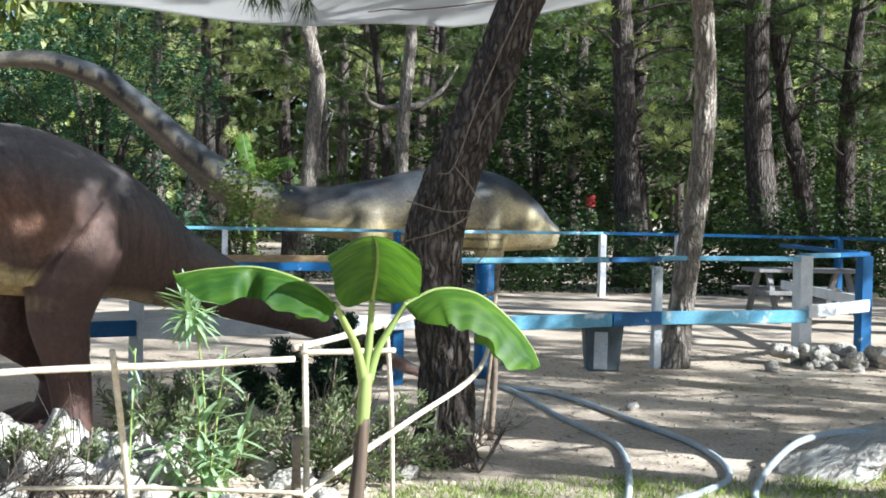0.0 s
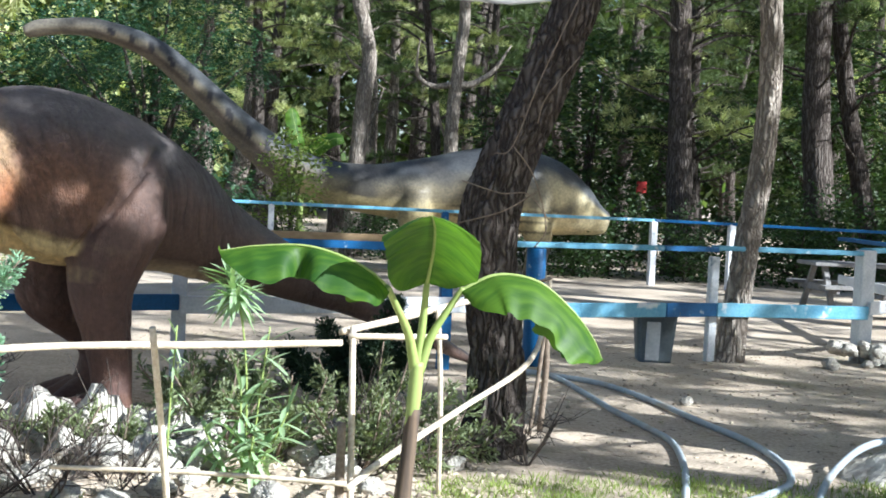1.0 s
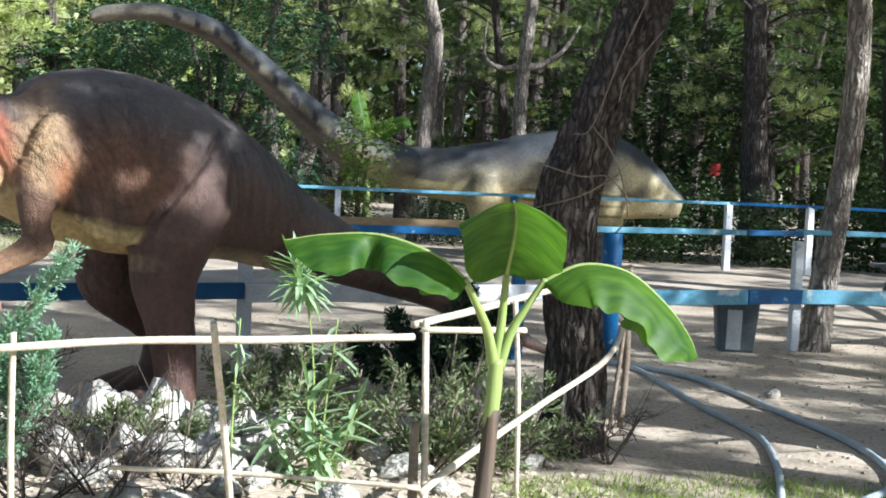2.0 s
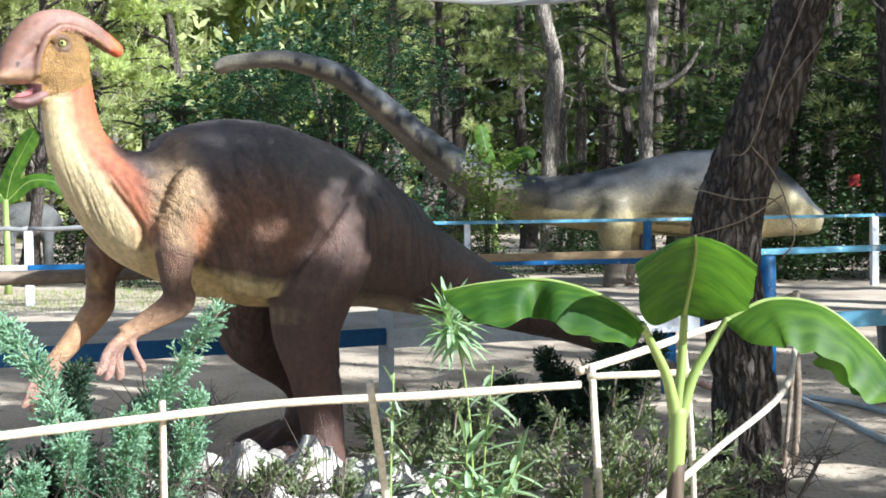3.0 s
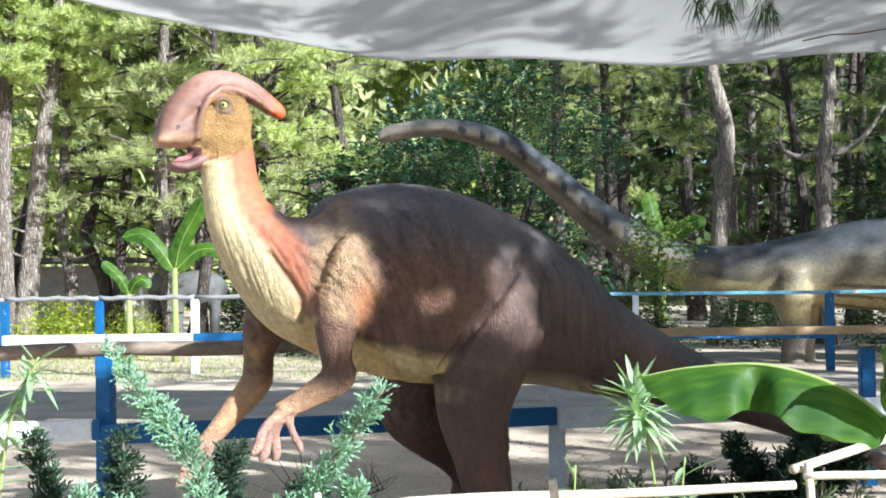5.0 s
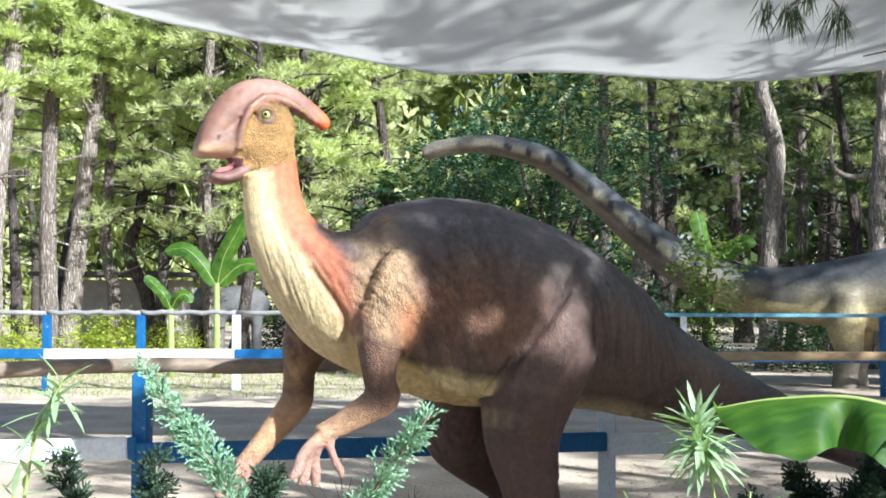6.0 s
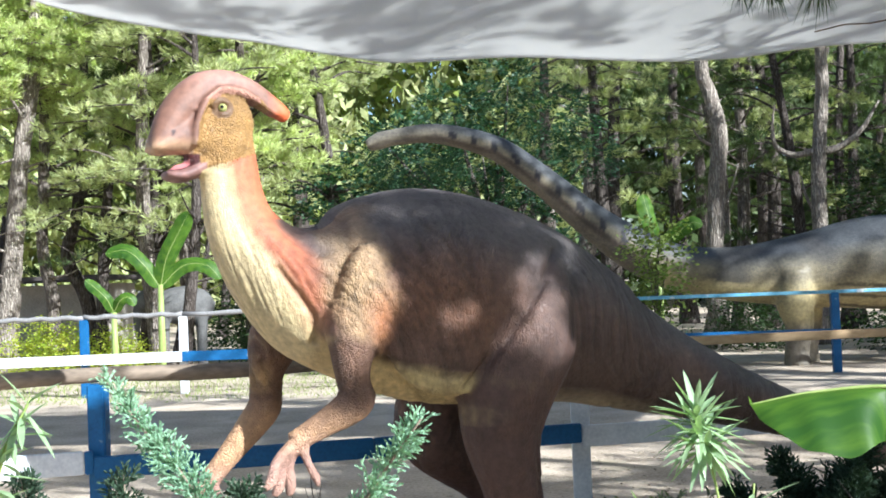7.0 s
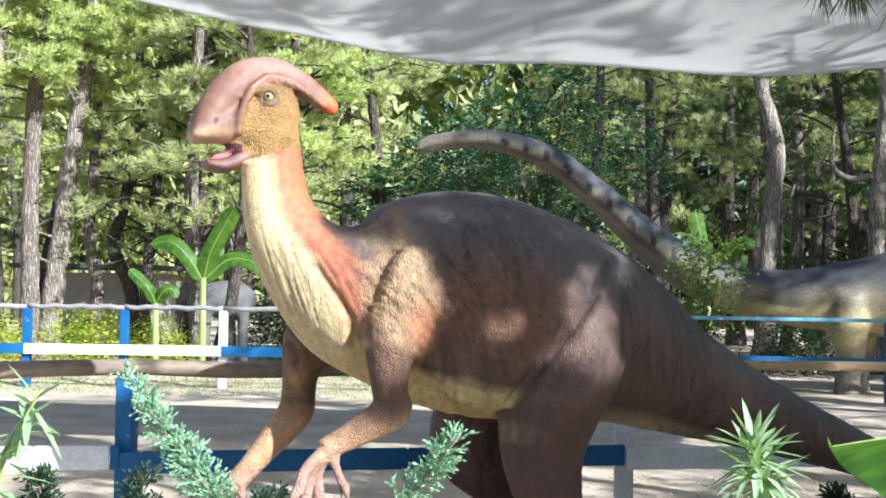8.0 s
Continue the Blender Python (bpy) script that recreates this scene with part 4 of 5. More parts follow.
def build_added_shade_pine():
    """An unseen pine added to shade the big statue's flank; light comes through gaps left in its crown."""
    r = np.random.default_rng(23)
    tree = thing("pine_tree", "unseen added pine whose crown shades the statue", "tree", group="pines")
    # sun patches wanted on the statue: along, up, half sizes; no tufts there
    gaps = [(-.72, 1.52, .11, .33), (.17, 1.42, .05, .12), (.1, 1.18, .09, .08), (.5, 1.58, .03, .06)]
    turn = Matrix.Rotation(radians(28), 3, "Z")
    tufts = []
    while len(tufts) < 1500:
        s, z = r.uniform(-.78, 2.6), r.uniform(.25, 2.15)
        if any(math.hypot((s - a) / (w + .11), (z - b) / (d + .11)) < 1 for a, b, w, d in gaps) or (s < -.5 and z < .98):
            continue
        p = Vector((.2, 6.6, 0)) + turn @ Vector((s, -.42, z)) + SUN * r.uniform(6.2, 8.6)
        tufts.append(np.array(p))
    at = np.repeat(np.array(tufts), 40, 0)
    way = r.normal(size=at.shape)
    v, f = leaves(at + r.normal(size=at.shape) * .034, way + np.array((0, 0, .2)), .075, .024, r, .4)
    line = [(7.4, 1.9, -.1, .2), (7.35, 1.95, 2.5, .17), (7.25, 2.0, 5.0, .13), (7.2, 2.05, 7.5, .05)]
    boughs = []
    for q in tufts[::34]:
        z = max(2.6, q[2] - .6)
        a = np.array((7.3, 2.0, z))
        boughs.append([(*a, .03), (*(a * .5 + q * .5 + np.array((0, 0, .1))), .018), (*q, .006)])
    child("trunk", trunk_mesh("trunk", line, 14, 4, BARK, .12, 23, boughs), tree)
    child("crown", mesh_of("crown", v, f, NEEDLE), tree)


build_added_shade_pine()


def build_leaning_pine():
    tree = thing("leaning_pine", "leaning pine with thick furrowed bark beside the paddock", "tree")
    line = [(2.60, 5.52, -.06, .19), (2.65, 5.55, .3, .165), (2.60, 5.57, .87, .15), (2.55, 5.58, 1.28, .165), (2.64, 5.58, 1.66, .155), (2.85, 5.58, 2.17, .14), (3.07, 5.6, 2.75, .13),
            (3.4, 5.6, 3.6, .12), (3.7, 5.7, 4.6, .11), (4.0, 5.8, 6.0, .09), (4.2, 5.8, 8.0, .05)]
    r = np.random.default_rng(21)
    xs, zs = [p[0] for p in line], [p[2] for p in line]
    (v, f), boughs = pine_crown(r, lambda z: np.array((np.interp(z, zs, xs), 5.7, z)), 4.9, 8.2, 2.3, 22, 30, 10, .2, .022)
    child("trunk", trunk_mesh("trunk", line, 72, 26, BARK, .2, 3, boughs), tree)
    child("crown", mesh_of("crown", v, f, NEEDLE), tree)
    # dead creeper wound on the bark
    for k, rows in enumerate(([(3.12, 5.42, 2.95), (2.78, 5.38, 2.2), (2.62, 5.38, 1.77), (2.52, 5.4, 1.72)], [(2.62, 5.38, 1.77), (2.75, 5.37, 1.6), (2.84, 5.38, 1.32), (2.78, 5.39, 1.2)],
                              [(2.36, 5.48, 1.56), (2.56, 5.37, 1.5), (2.72, 5.36, 1.5), (2.86, 5.4, 1.36)], [(2.36, 5.5, 1.32), (2.58, 5.37, 1.4), (2.78, 5.38, 1.52)],
                              [(3.0, 5.42, 2.3), (2.8, 5.38, 2.05), (2.76, 5.39, 1.9)])):
        bm = bmesh.new()
        tube(bm, glide([(*p, .004) for p in rows], 6), 6, .3, r)
        part("creeper", bm, TWIG, tree, "dry grey creeper stem")


build_leaning_pine()


def build_straight_pine():
    tree = thing("straight_pine", "slim upright pine growing through the fence line", "tree")
    line = [(6.03, 9.5, -.06, .17), (6.06, 9.5, .1, .15), (6.11, 9.5, .5, .125), (6.16, 9.5, .96, .12), (6.23, 9.5, 1.45, .115), (6.29, 9.5, 1.97, .11), (6.32, 9.5, 2.81, .105), (6.25, 9.5, 3.7, .1), (6.1, 9.6, 5.2, .085), (6.2, 9.6, 7.5, .05)]
    r = np.random.default_rng(22)
    (v, f), boughs = pine_crown(r, lambda z: np.array((6.15, 9.6, z)), 5.2, 8.0, 2.2, 18, 26, 9, .2, .025)
    child("trunk", trunk_mesh("trunk", line, 56, 24, BARK_SMOOTH, .14, 8, boughs), tree)
    child("crown", mesh_of("crown", v, f, NEEDLE_SHADE), tree)


build_straight_pine()


def pale_pine(x, y, line, boughs, seed):
    """A bare-stemmed pine with dead boughs low down and its crown high up: rows of x, z and radius."""
    tree = thing("pine_tree", "pale-barked pine with dead grey boughs beyond the statue", "tree", group="pines")
    rows = [(x + dx, y, z, r) for dx, z, r in line]
    limbs = [glide([(x + dx, y - .05 * k, z, r) for k, (dx, z, r) in enumerate(b)], 5) for b in boughs]
    g = np.random.default_rng(seed)
    (v, f), more = pine_crown(g, lambda z: np.array((x, y, z)), 6.0, 9.5, 2.2, 20, 26, 10, .22, .022)
    child("trunk", trunk_mesh("trunk", rows, 20, 6, BARK_SMOOTH, .12, seed, more + limbs), tree)
    child("crown", mesh_of("crown", v, f, NEEDLE), tree)


pale_pine(4.66, 24.5, [(-.03, -.05, .22), (-.02, 1.0, .18), (0, 2.0, .17), (.08, 3.2, .165), (.17, 4.2, .16), (.02, 5.0, .14), (-.12, 5.6, .13), (0, 7.5, .09), (0, 9.5, .04)],
          [[(.15, 3.9, .05), (-.2, 4.1, .03), (-.35, 4.3, .015)], [(0, 2.6, .04), (.3, 3.0, .025), (.5, 3.6, .01)]], 61)
pale_pine(6.7, 24.5, [(0, -.05, .2), (0, 1.2, .17), (0, 2.2, .155), (.02, 3.4, .145), (.12, 4.6, .13), (.17, 5.4, .12), (.1, 7.5, .08), (0, 9.5, .04)],
          [[(.03, 3.8, .075), (-.45, 3.72, .06), (-.8, 3.9, .05), (-.86, 4.3, .03), (-.82, 4.7, .015)], [(.05, 3.75, .09), (.45, 3.85, .07), (.85, 4.15, .05), (1.2, 4.7, .02)], [(.0, 2.4, .04), (-.25, 2.9, .03), (-.35, 3.3, .012)]], 62)


def sunny_pine(y, rows, bark, low, seed, reach=2.0, label="tall pine with a pale trunk and bright sunlit needles"):
    """A pine at the far fence with a dense crown whose bright colour carries the sunlight: rows of x, z and radius for
    its trunk.
    """
    tree = thing("pine_tree", label, "tree", group="pines")
    g = np.random.default_rng(seed)
    zs, xs = [q[1] for q in rows], [q[0] for q in rows]
    (v, f), boughs = pine_crown(g, lambda z: np.array((np.interp(z, zs, xs), y, z)), low, 9.5, reach, 30, 54, 22, .16, .02)
    dead = []
    for k in range(6):
        z = g.uniform(1.8, low + 1.2)
        p = np.array((np.interp(z, zs, xs), y - .1, z))
        d = np.array((g.choice((-1, 1)) * g.uniform(.5, 1.1), -.2, g.uniform(-.1, .35)))
        dead.append([(*p, .03), (*(p + d * .5 + g.normal(size=3) * .06), .018), (*(p + d), .006)])
    child("trunk", trunk_mesh("trunk", [(x, y, z, r) for x, z, r in rows], 18, 6, bark, .12, seed, boughs + dead), tree)
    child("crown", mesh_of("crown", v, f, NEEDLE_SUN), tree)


sunny_pine(24.0, [(-9.72, -.05, .2), (-9.7, 1.2, .19), (-9.74, 3.0, .17), (-9.7, 5.0, .155), (-9.55, 7.0, .14), (-9.5, 9.5, .05)], BARK_PALE, 5.2, 131)
sunny_pine(24.4, [(-9.5, -.05, .24), (-9.42, 1.1, .22), (-9.25, 2.6, .19), (-9.05, 4.4, .17), (-8.75, 6.2, .15), (-8.6, 9.5, .05)], BARK_SMOOTH, 5.0, 132)
sunny_pine(22.8, [(-10.3, -.05, .2), (-10.3, 2.0, .18), (-10.2, 4.0, .165), (-9.95, 6.2, .15), (-9.8, 9.5, .05)], BARK_SMOOTH, 4.6, 133)
sunny_pine(25.5, [(-8.95, -.05, .15), (-8.9, 1.4, .14), (-9.1, 2.6, .12), (-9.0, 4.5, .11), (-8.9, 9.5, .04)], BARK_PALE, 3.6, 134)
sunny_pine(26.0, [(-8.2, -.05, .16), (-8.35, 1.4, .15), (-8.75, 2.3, .14), (-8.5, 3.4, .12), (-8.3, 5.5, .1), (-8.2, 9.5, .04)], BARK, 3.4, 135, 2.3)
sunny_pine(27.5, [(-6.6, -.05, .15), (-6.6, 3.0, .13), (-6.5, 6.0, .11), (-6.4, 9.5, .04)], BARK_PALE, 3.0, 136, 2.4)
sunny_pine(25.0, [(-4.6, -.05, .13), (-4.6, 3.0, .12), (-4.7, 6.0, .1), (-4.6, 9.5, .04)], BARK, 3.3, 137, 2.1)


def build_overhang():
    """A drooping pine spray that hangs from the leaning tree's lowest bough."""
    r = np.random.default_rng(31)
    ob = thing("pine_branch", "drooping pine branch with long green needles", "branch")
    bm = bmesh.new()
    tube(bm, glide([(3.45, 5.62, 3.72, .022), (2.9, 5.6, 3.55, .016), (2.2, 5.55, 3.2, .012), (1.72, 5.5, 2.86, .008), (1.55, 5.5, 2.74, .006)], 6), 8)
    tube(bm, glide([(1.95, 5.53, 3.03, .008), (1.7, 5.5, 2.85, .006), (1.75, 5.5, 2.72, .005)], 5), 6)
    part("stem", bm, TWIG, ob)
    sets = []
    for p, n in (((1.55, 5.5, 2.75), 60), ((1.75, 5.5, 2.73), 60), ((1.45, 5.5, 2.77), 40), ((1.62, 5.5, 2.83), 40), ((2.0, 5.54, 3.05), 50)):
        at = np.tile(np.array(p), (n, 1)) + r.normal(size=(n, 3)) * .018
        sets.append(leaves(at, np.tile(np.array((0., 0, -.7)), (n, 1)), .17, .006, r, .75, .5))
    v, f = joined(sets)
    child("needles", mesh_of("needles", v, f, NEEDLE_SHADE), ob)


build_overhang()


def leafy_tree(name, label, at, lobes, per, length, width, mat, seed, trunk_r=.12, top=4.0, group="", category="tree", spray=None):
    """A broadleaf crown of pinnate sprays in uneven lobes over a forked trunk."""
    r = np.random.default_rng(seed)
    tree = thing(name, label, category, at, group=group)
    limbs = []
    sets = []
    for (x, y, z, rad) in lobes:
        limbs.append([(0, 0, min(z, top) * .35, trunk_r * .6), (x * .5, y * .5, z * .7, trunk_r * .35), (x, y, z, .012)])
        n = int(per * rad * rad)
        d = r.normal(size=(n, 3))
        d /= np.linalg.norm(d, axis=1)[:, None]
        c = np.array((x, y, z)) + d * (rad * r.uniform(.35, 1.1, n)[:, None] ** .6) * np.array((1, 1, .6))
        # each spray: a drooping midrib with leaflets on both sides
        w = d * .8 + np.array((0, 0, -.15)) + r.normal(size=(n, 3)) * .4
        w /= np.linalg.norm(w, axis=1)[:, None]
        k = spray or 9
        t = np.linspace(.1, 1, k)
        pos = (c[:, None, :] + w[:, None, :] * (t * length * 3.6)[None, :, None])
        pos[:, :, 2] -= (t ** 2)[None, :] * length * .8
        side = np.cross(w, np.array((0, 0, 1.)))
        side /= np.linalg.norm(side, axis=1)[:, None] + 1e-9
        sign = np.where(np.arange(k) % 2, 1, -1)
        way = side[:, None, :] * sign[None, :, None] + w[:, None, :] * .5
        sets.append(leaves(pos.reshape(-1, 3), way.reshape(-1, 3), length, width, r, .25))
    v, f = joined(sets)
    if trunk_r > 0:
        child("trunk", trunk_mesh("trunk", [(0, 0, -.05, trunk_r), (0.05, 0, top * .3, trunk_r * .8), (0, 0.05, top * .6, trunk_r * .5), (0.1, 0, top, trunk_r * .2)], 12, 4, BARK, .1, seed, limbs), tree)
    child("crown", mesh_of("crown", v, f, mat), tree)
    return tree


leafy_tree("locust_tree", "dense green locust tree with feathery compound leaves", (0.4, 22.6, 0),
           [(-1.4, 0, 3.7, .6), (-.7, -.4, 4.5, .7), (.3, -.3, 5.0, .7), (1.1, -.2, 4.4, .75), (1.7, 0, 3.7, .55), (-.2, -.6, 3.7, .7), (.7, -.6, 3.3, .7), (-1.0, -.3, 2.8, .6), (-.1, -.4, 2.5, .7), (1.2, -.3, 2.4, .65), (0.3, -.2, 1.5, .7), (-.9, 0, 1.6, .55), (-2.0, 0, 4.1, .35), (1.5, 0, 1.3, .55)],
           300, .085, .036, LEAF, 41, .13, 4.2, spray=13)
leafy_tree("sapling", "thin yellow-green sapling in front of the grey statue", (2.75, 18.95, 0), [(0, 0, 1.35, .3), (.2, 0, 1.75, .3), (-.12, 0, 1.95, .22), (.1, 0, 2.15, .2), (-.2, 0, 1.0, .25)], 1000, .09, .045, YELLOW_LEAF, 45, .025, 2.1, spray=5)
leafy_tree("locust_tree", "dark green locust tree behind the paddock", (-1.6, 25.5, 0), [(-1, 0, 3.4, 1.0), (.3, 0, 4.2, 1.1), (-.4, 0, 2.2, 1.1), (.8, 0, 2.6, .9)], 240, .13, .06, LEAF, 42, .12, 3.8)
leafy_tree("locust_tree", "dark leafy tree among the pines", (10.0, 25, 0), [(-1.4, 0, 3.0, 1.2), (.3, 0, 4.2, 1.4), (1.4, 0, 2.8, 1.2), (-.4, 0, 1.5, 1.1), (1.0, 0, 1.2, 1.0)], 170, .15, .07, BUSH, 43, .14, 3.8)
leafy_tree("locust_tree", "dark leafy tree among the pines", (16.0, 25, 0), [(-1.6, 0, 3.4, 1.4), (.3, 0, 4.6, 1.5), (1.6, 0, 3.2, 1.4), (-.4, 0, 1.6, 1.3), (1.6, 0, 1.5, 1.1)], 150, .15, .07, BUSH, 44, .14, 3.8)

# shrubs round the clearing
SHRUBS = [(-9.6, 22.3, YELLOW_BUSH, .55), (-8.2, 22.4, YELLOW_BUSH, .6), (-7.5, 22.2, YELLOW_BUSH, .65), (-6.5, 22.4, YELLOW_BUSH, .55), (2.8, 18.95, BUSH, .55), (9.2, 21.2, BUSH, 1.0), (11.6, 20.6, BUSH, 1.0),
          (13.4, 20.2, BUSH, 1.1), (15.2, 19.5, BUSH, 1.2), (17.4, 19.5, BUSH, 1.3), (10.3, 20.0, BUSH, .8), (12.4, 19.6, BUSH, .9), (8.4, 20.9, BUSH, .8), (14.2, 18.9, BUSH, .9), (7.6, 22.5, BUSH, .9), (-3.6, 22.5, BUSH, .7), (-5, 26, BUSH, 1.0), (5.2, 23.5, BUSH, .8), (0.5, 21.6, BUSH, .55), (-2.2, 21.5, BUSH, .6)]
proto = {}
for n, (x, y, mat, s) in enumerate(SHRUBS):
    if mat.name not in proto:
        proto[mat.name] = leafy_tree("shrub", "leafy shrub at the edge of the clearing" if mat is BUSH else "bright yellow-green shrub by the far fence", (x, y, 0),
                                     [(-.5, 0, .7, .7), (.4, .1, .9, .8), (.1, -.3, .5, .7), (0, .2, 1.4, .55), (.8, 0, .5, .5)], 300, .1, .05, mat, 50 + n, .04, 1.2, "shrubs", "shrub", 5)
        proto[mat.name].matrix_basis = pose(x, y, 0, 0, 0, n * 50) @ Matrix.Diagonal((s, s, s, 1))
        proto[mat.name + "s"] = s
    else:
        k = s / proto[mat.name + "s"]
        copy_thing(proto[mat.name], pose(x, y, 0, 0, 0, n * 50) @ Matrix.Diagonal((k, k, k, 1)))


def build_far_woods():
    """The woods beyond, too far and too dense to tell trees apart; needle colour carries sunlight on one side of the
    clearing, shade on the other.
    """
    r = np.random.default_rng(61)
    for lo, hi, n, mat, label in ((-.68, .06, 80000, NEEDLE, "far sunlit yellow-green woods closing the view"), (-.02, .98, 100000, NEEDLE_SHADE, "far shaded dark green woods closing the view")):
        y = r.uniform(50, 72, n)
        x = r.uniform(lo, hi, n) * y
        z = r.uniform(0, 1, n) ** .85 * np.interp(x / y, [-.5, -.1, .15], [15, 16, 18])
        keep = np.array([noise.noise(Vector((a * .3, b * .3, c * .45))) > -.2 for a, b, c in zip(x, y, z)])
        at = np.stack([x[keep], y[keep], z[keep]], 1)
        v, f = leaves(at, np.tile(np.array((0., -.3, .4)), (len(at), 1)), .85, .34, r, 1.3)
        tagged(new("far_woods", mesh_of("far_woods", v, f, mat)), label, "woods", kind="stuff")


build_far_woods()


# ---- planted bed in front ----
def banana_leaf(parent, rib, width, droop, seed, tear=None, mat=BANANA, cut=1.0, facing=None):
    """A blade on a curved midrib: rows of x, y, z; the two halves droop, with ripples and sometimes a tear across."""
    pts = glide(rib, 14)
    n = len(pts)
    tang = np.gradient(pts, axis=0)
    tang /= np.linalg.norm(tang, axis=1)[:, None]
    r = np.random.default_rng(seed)
    bm = bmesh.new()
    cols = 9
    grid = []
    for i in range(n):
        t = cut * i / (n - 1)
        w = width * (1 - (1 - min(1, t / .16)) ** 2) ** .5 * (1 - max(0, (t - .72) / .28) ** 2.2) ** .6 * .5 if 0 < t < 1 else .003
        side = np.cross(tang[i], facing or (0, 0, 1.0))
        side /= np.linalg.norm(side) + 1e-9
        up = np.cross(side, tang[i])
        row = []
        for j in range(cols):
            u = (j / (cols - 1) - .5) * 2
            wob = (.016 * math.sin(t * 17 + u * 2 + seed) + .012 * math.sin(t * 39 + seed * 2 - u)) * abs(u) ** 1.5 * width * 2
            w2 = w * (1 - .9 * math.exp(-((t - tear[0]) / tear[1]) ** 2)) if tear and (u * tear[2] > 0 or not tear[2]) else w
            p = pts[i] + side * u * w2 - up * (droop * w * abs(u) ** 1.5) + up * (.012 * abs(u) + wob)
            row.append(bm.verts.new(tuple(p)))
        grid.append(row)
    for i in range(n - 1):
        for j in range(cols - 1):
            bm.faces.new((grid[i][j], grid[i + 1][j], grid[i + 1][j + 1], grid[i][j + 1]))
    ob = part("leaf", bm, mat, parent)
    bm = bmesh.new()
    tube(bm, [(*p, .008 * (1 - .8 * i / n)) for i, p in enumerate(pts)], 8)
    part("midrib", bm, BANANA_STEM, ob)
    return ob


def build_banana():
    plant = thing("banana_plant", "young banana plant with three broad green leaves", "plant")
    bx, by = 1.64, 3.31
    bm = bmesh.new()
    tube(bm, glide([(bx, by, -.03, .042), (bx + .01, by, .2, .036), (bx + .03, by - .005, .45, .03), (bx + .045, by - .01, .66, .026)], 6), 18, .08, np.random.default_rng(3))
    part("husk", bm, BANANA_HUSK, plant, "dry brown leaf sheath")
    bm = bmesh.new()
    tube(bm, glide([(bx + .035, by - .005, .55, .024), (bx + .045, by - .01, .72, .028), (bx + .05, by - .01, .84, .026)], 6), 16)
    part("stem", bm, BANANA_STEM, plant)
    bm = bmesh.new()
    tube(bm, [(bx + .09, by - .03, -.02, .03), (bx + .095, by - .03, .1, .028), (bx + .1, by - .03, .22, .02)], 10, .1, np.random.default_rng(4))
    part("stump", bm, BANANA_HUSK, plant, "cut dry stem stump")
    for rows in ([(bx + .045, by, .8, .022), (bx, by - .06, .95, .017), (bx - .08, by - .17, 1.08, .013), (1.515, 3.05, 1.14, .012)],
                 [(bx + .05, by, .8, .022), (bx + .065, by, .98, .016), (bx + .07, by - .02, 1.15, .012)],
                 [(bx + .06, by, .8, .022), (bx + .1, by - .01, .94, .017), (bx + .175, by - .02, 1.07, .013), (bx + .21, by - .03, 1.13, .012)]):
        bm = bmesh.new()
        tube(bm, glide(rows, 6), 10)
        part("petiole", bm, BANANA_STEM, plant)
    banana_leaf(plant, [(1.53, 3.07, 1.13), (1.42, 3.06, 1.215), (1.24, 3.09, 1.275), (1.06, 3.12, 1.27), (0.92, 3.14, 1.245)], .235, 1.1, 1, (.54, .06, 0))
    banana_leaf(plant, [(bx + .07, by - .02, 1.14), (1.70, 3.16, 1.27), (1.66, 2.97, 1.36), (1.62, 2.84, 1.405), (1.6, 2.76, 1.41)], .335, .6, 2, cut=.86)
    banana_leaf(plant, [(bx + .2, by - .03, 1.12), (1.98, 3.27, 1.185), (2.14, 3.25, 1.165), (2.28, 3.24, 1.06), (2.37, 3.23, .95), (2.41, 3.23, .87)], .28, 1.1, 3, (.52, .03, -1))


build_banana()


def stick(parent, rows, r, name="rail", mat=STICK, seed=1):
    g = np.random.default_rng(seed)
    bm = bmesh.new()
    pts = glide([(*p, r * (1 if i % 2 else .92)) for i, p in enumerate(rows)], 6)
    tube(bm, pts, 10, .12, g)
    return part(name, bm, mat, parent)


STICKS = thing("stick_fence", "low barrier of peeled sticks tied round the bed", "fence")
stick(STICKS, [(0.80, 3.84, -.03), (0.76, 3.66, .4), (0.70, 3.44, .93)], .014, "post", STICK, 2)
stick(STICKS, [(1.52, 3.66, -.03), (1.53, 3.8, .4), (1.55, 4.03, .88)], .015, "post", STICK, 3)
stick(STICKS, [(1.47, 3.68, -.03), (1.48, 3.75, .3), (1.49, 3.82, .5)], .02, "post", TWIG, 4)
stick(STICKS, [(2.10, 4.57, -.03), (2.08, 4.55, .5), (2.04, 4.52, .92)], .013, "post", STICK, 5)
stick(STICKS, [(3.10, 6.1, -.03), (3.12, 6.1, .4), (3.1, 6.08, .82)], .022, "post", TWIG, 6)
stick(STICKS, [(3.0, 6.0, -.03), (3.06, 6.05, .4), (3.12, 6.1, .84)], .014, "post", TWIG, 7)
stick(STICKS, [(1.50, 4.0, .815), (0.9, 3.88, .808), (0.37, 3.84, .8), (-0.2, 3.62, .785), (-0.75, 3.38, .77)], .016, "rail", STICK, 8)
stick(STICKS, [(1.50, 4.03, .86), (1.8, 4.32, .89), (2.2, 4.75, .93), (2.6, 5.2, .96)], .017, "rail", STICK, 9)
stick(STICKS, [(2.55, 5.15, .96), (2.8, 5.5, .98), (3.1, 6.05, .98)], .012, "rail", TWIG, 10)
stick(STICKS, [(1.53, 4.0, .845), (1.8, 4.02, .845), (1.98, 4.05, .845)], .014, "rail", STICK, 11)
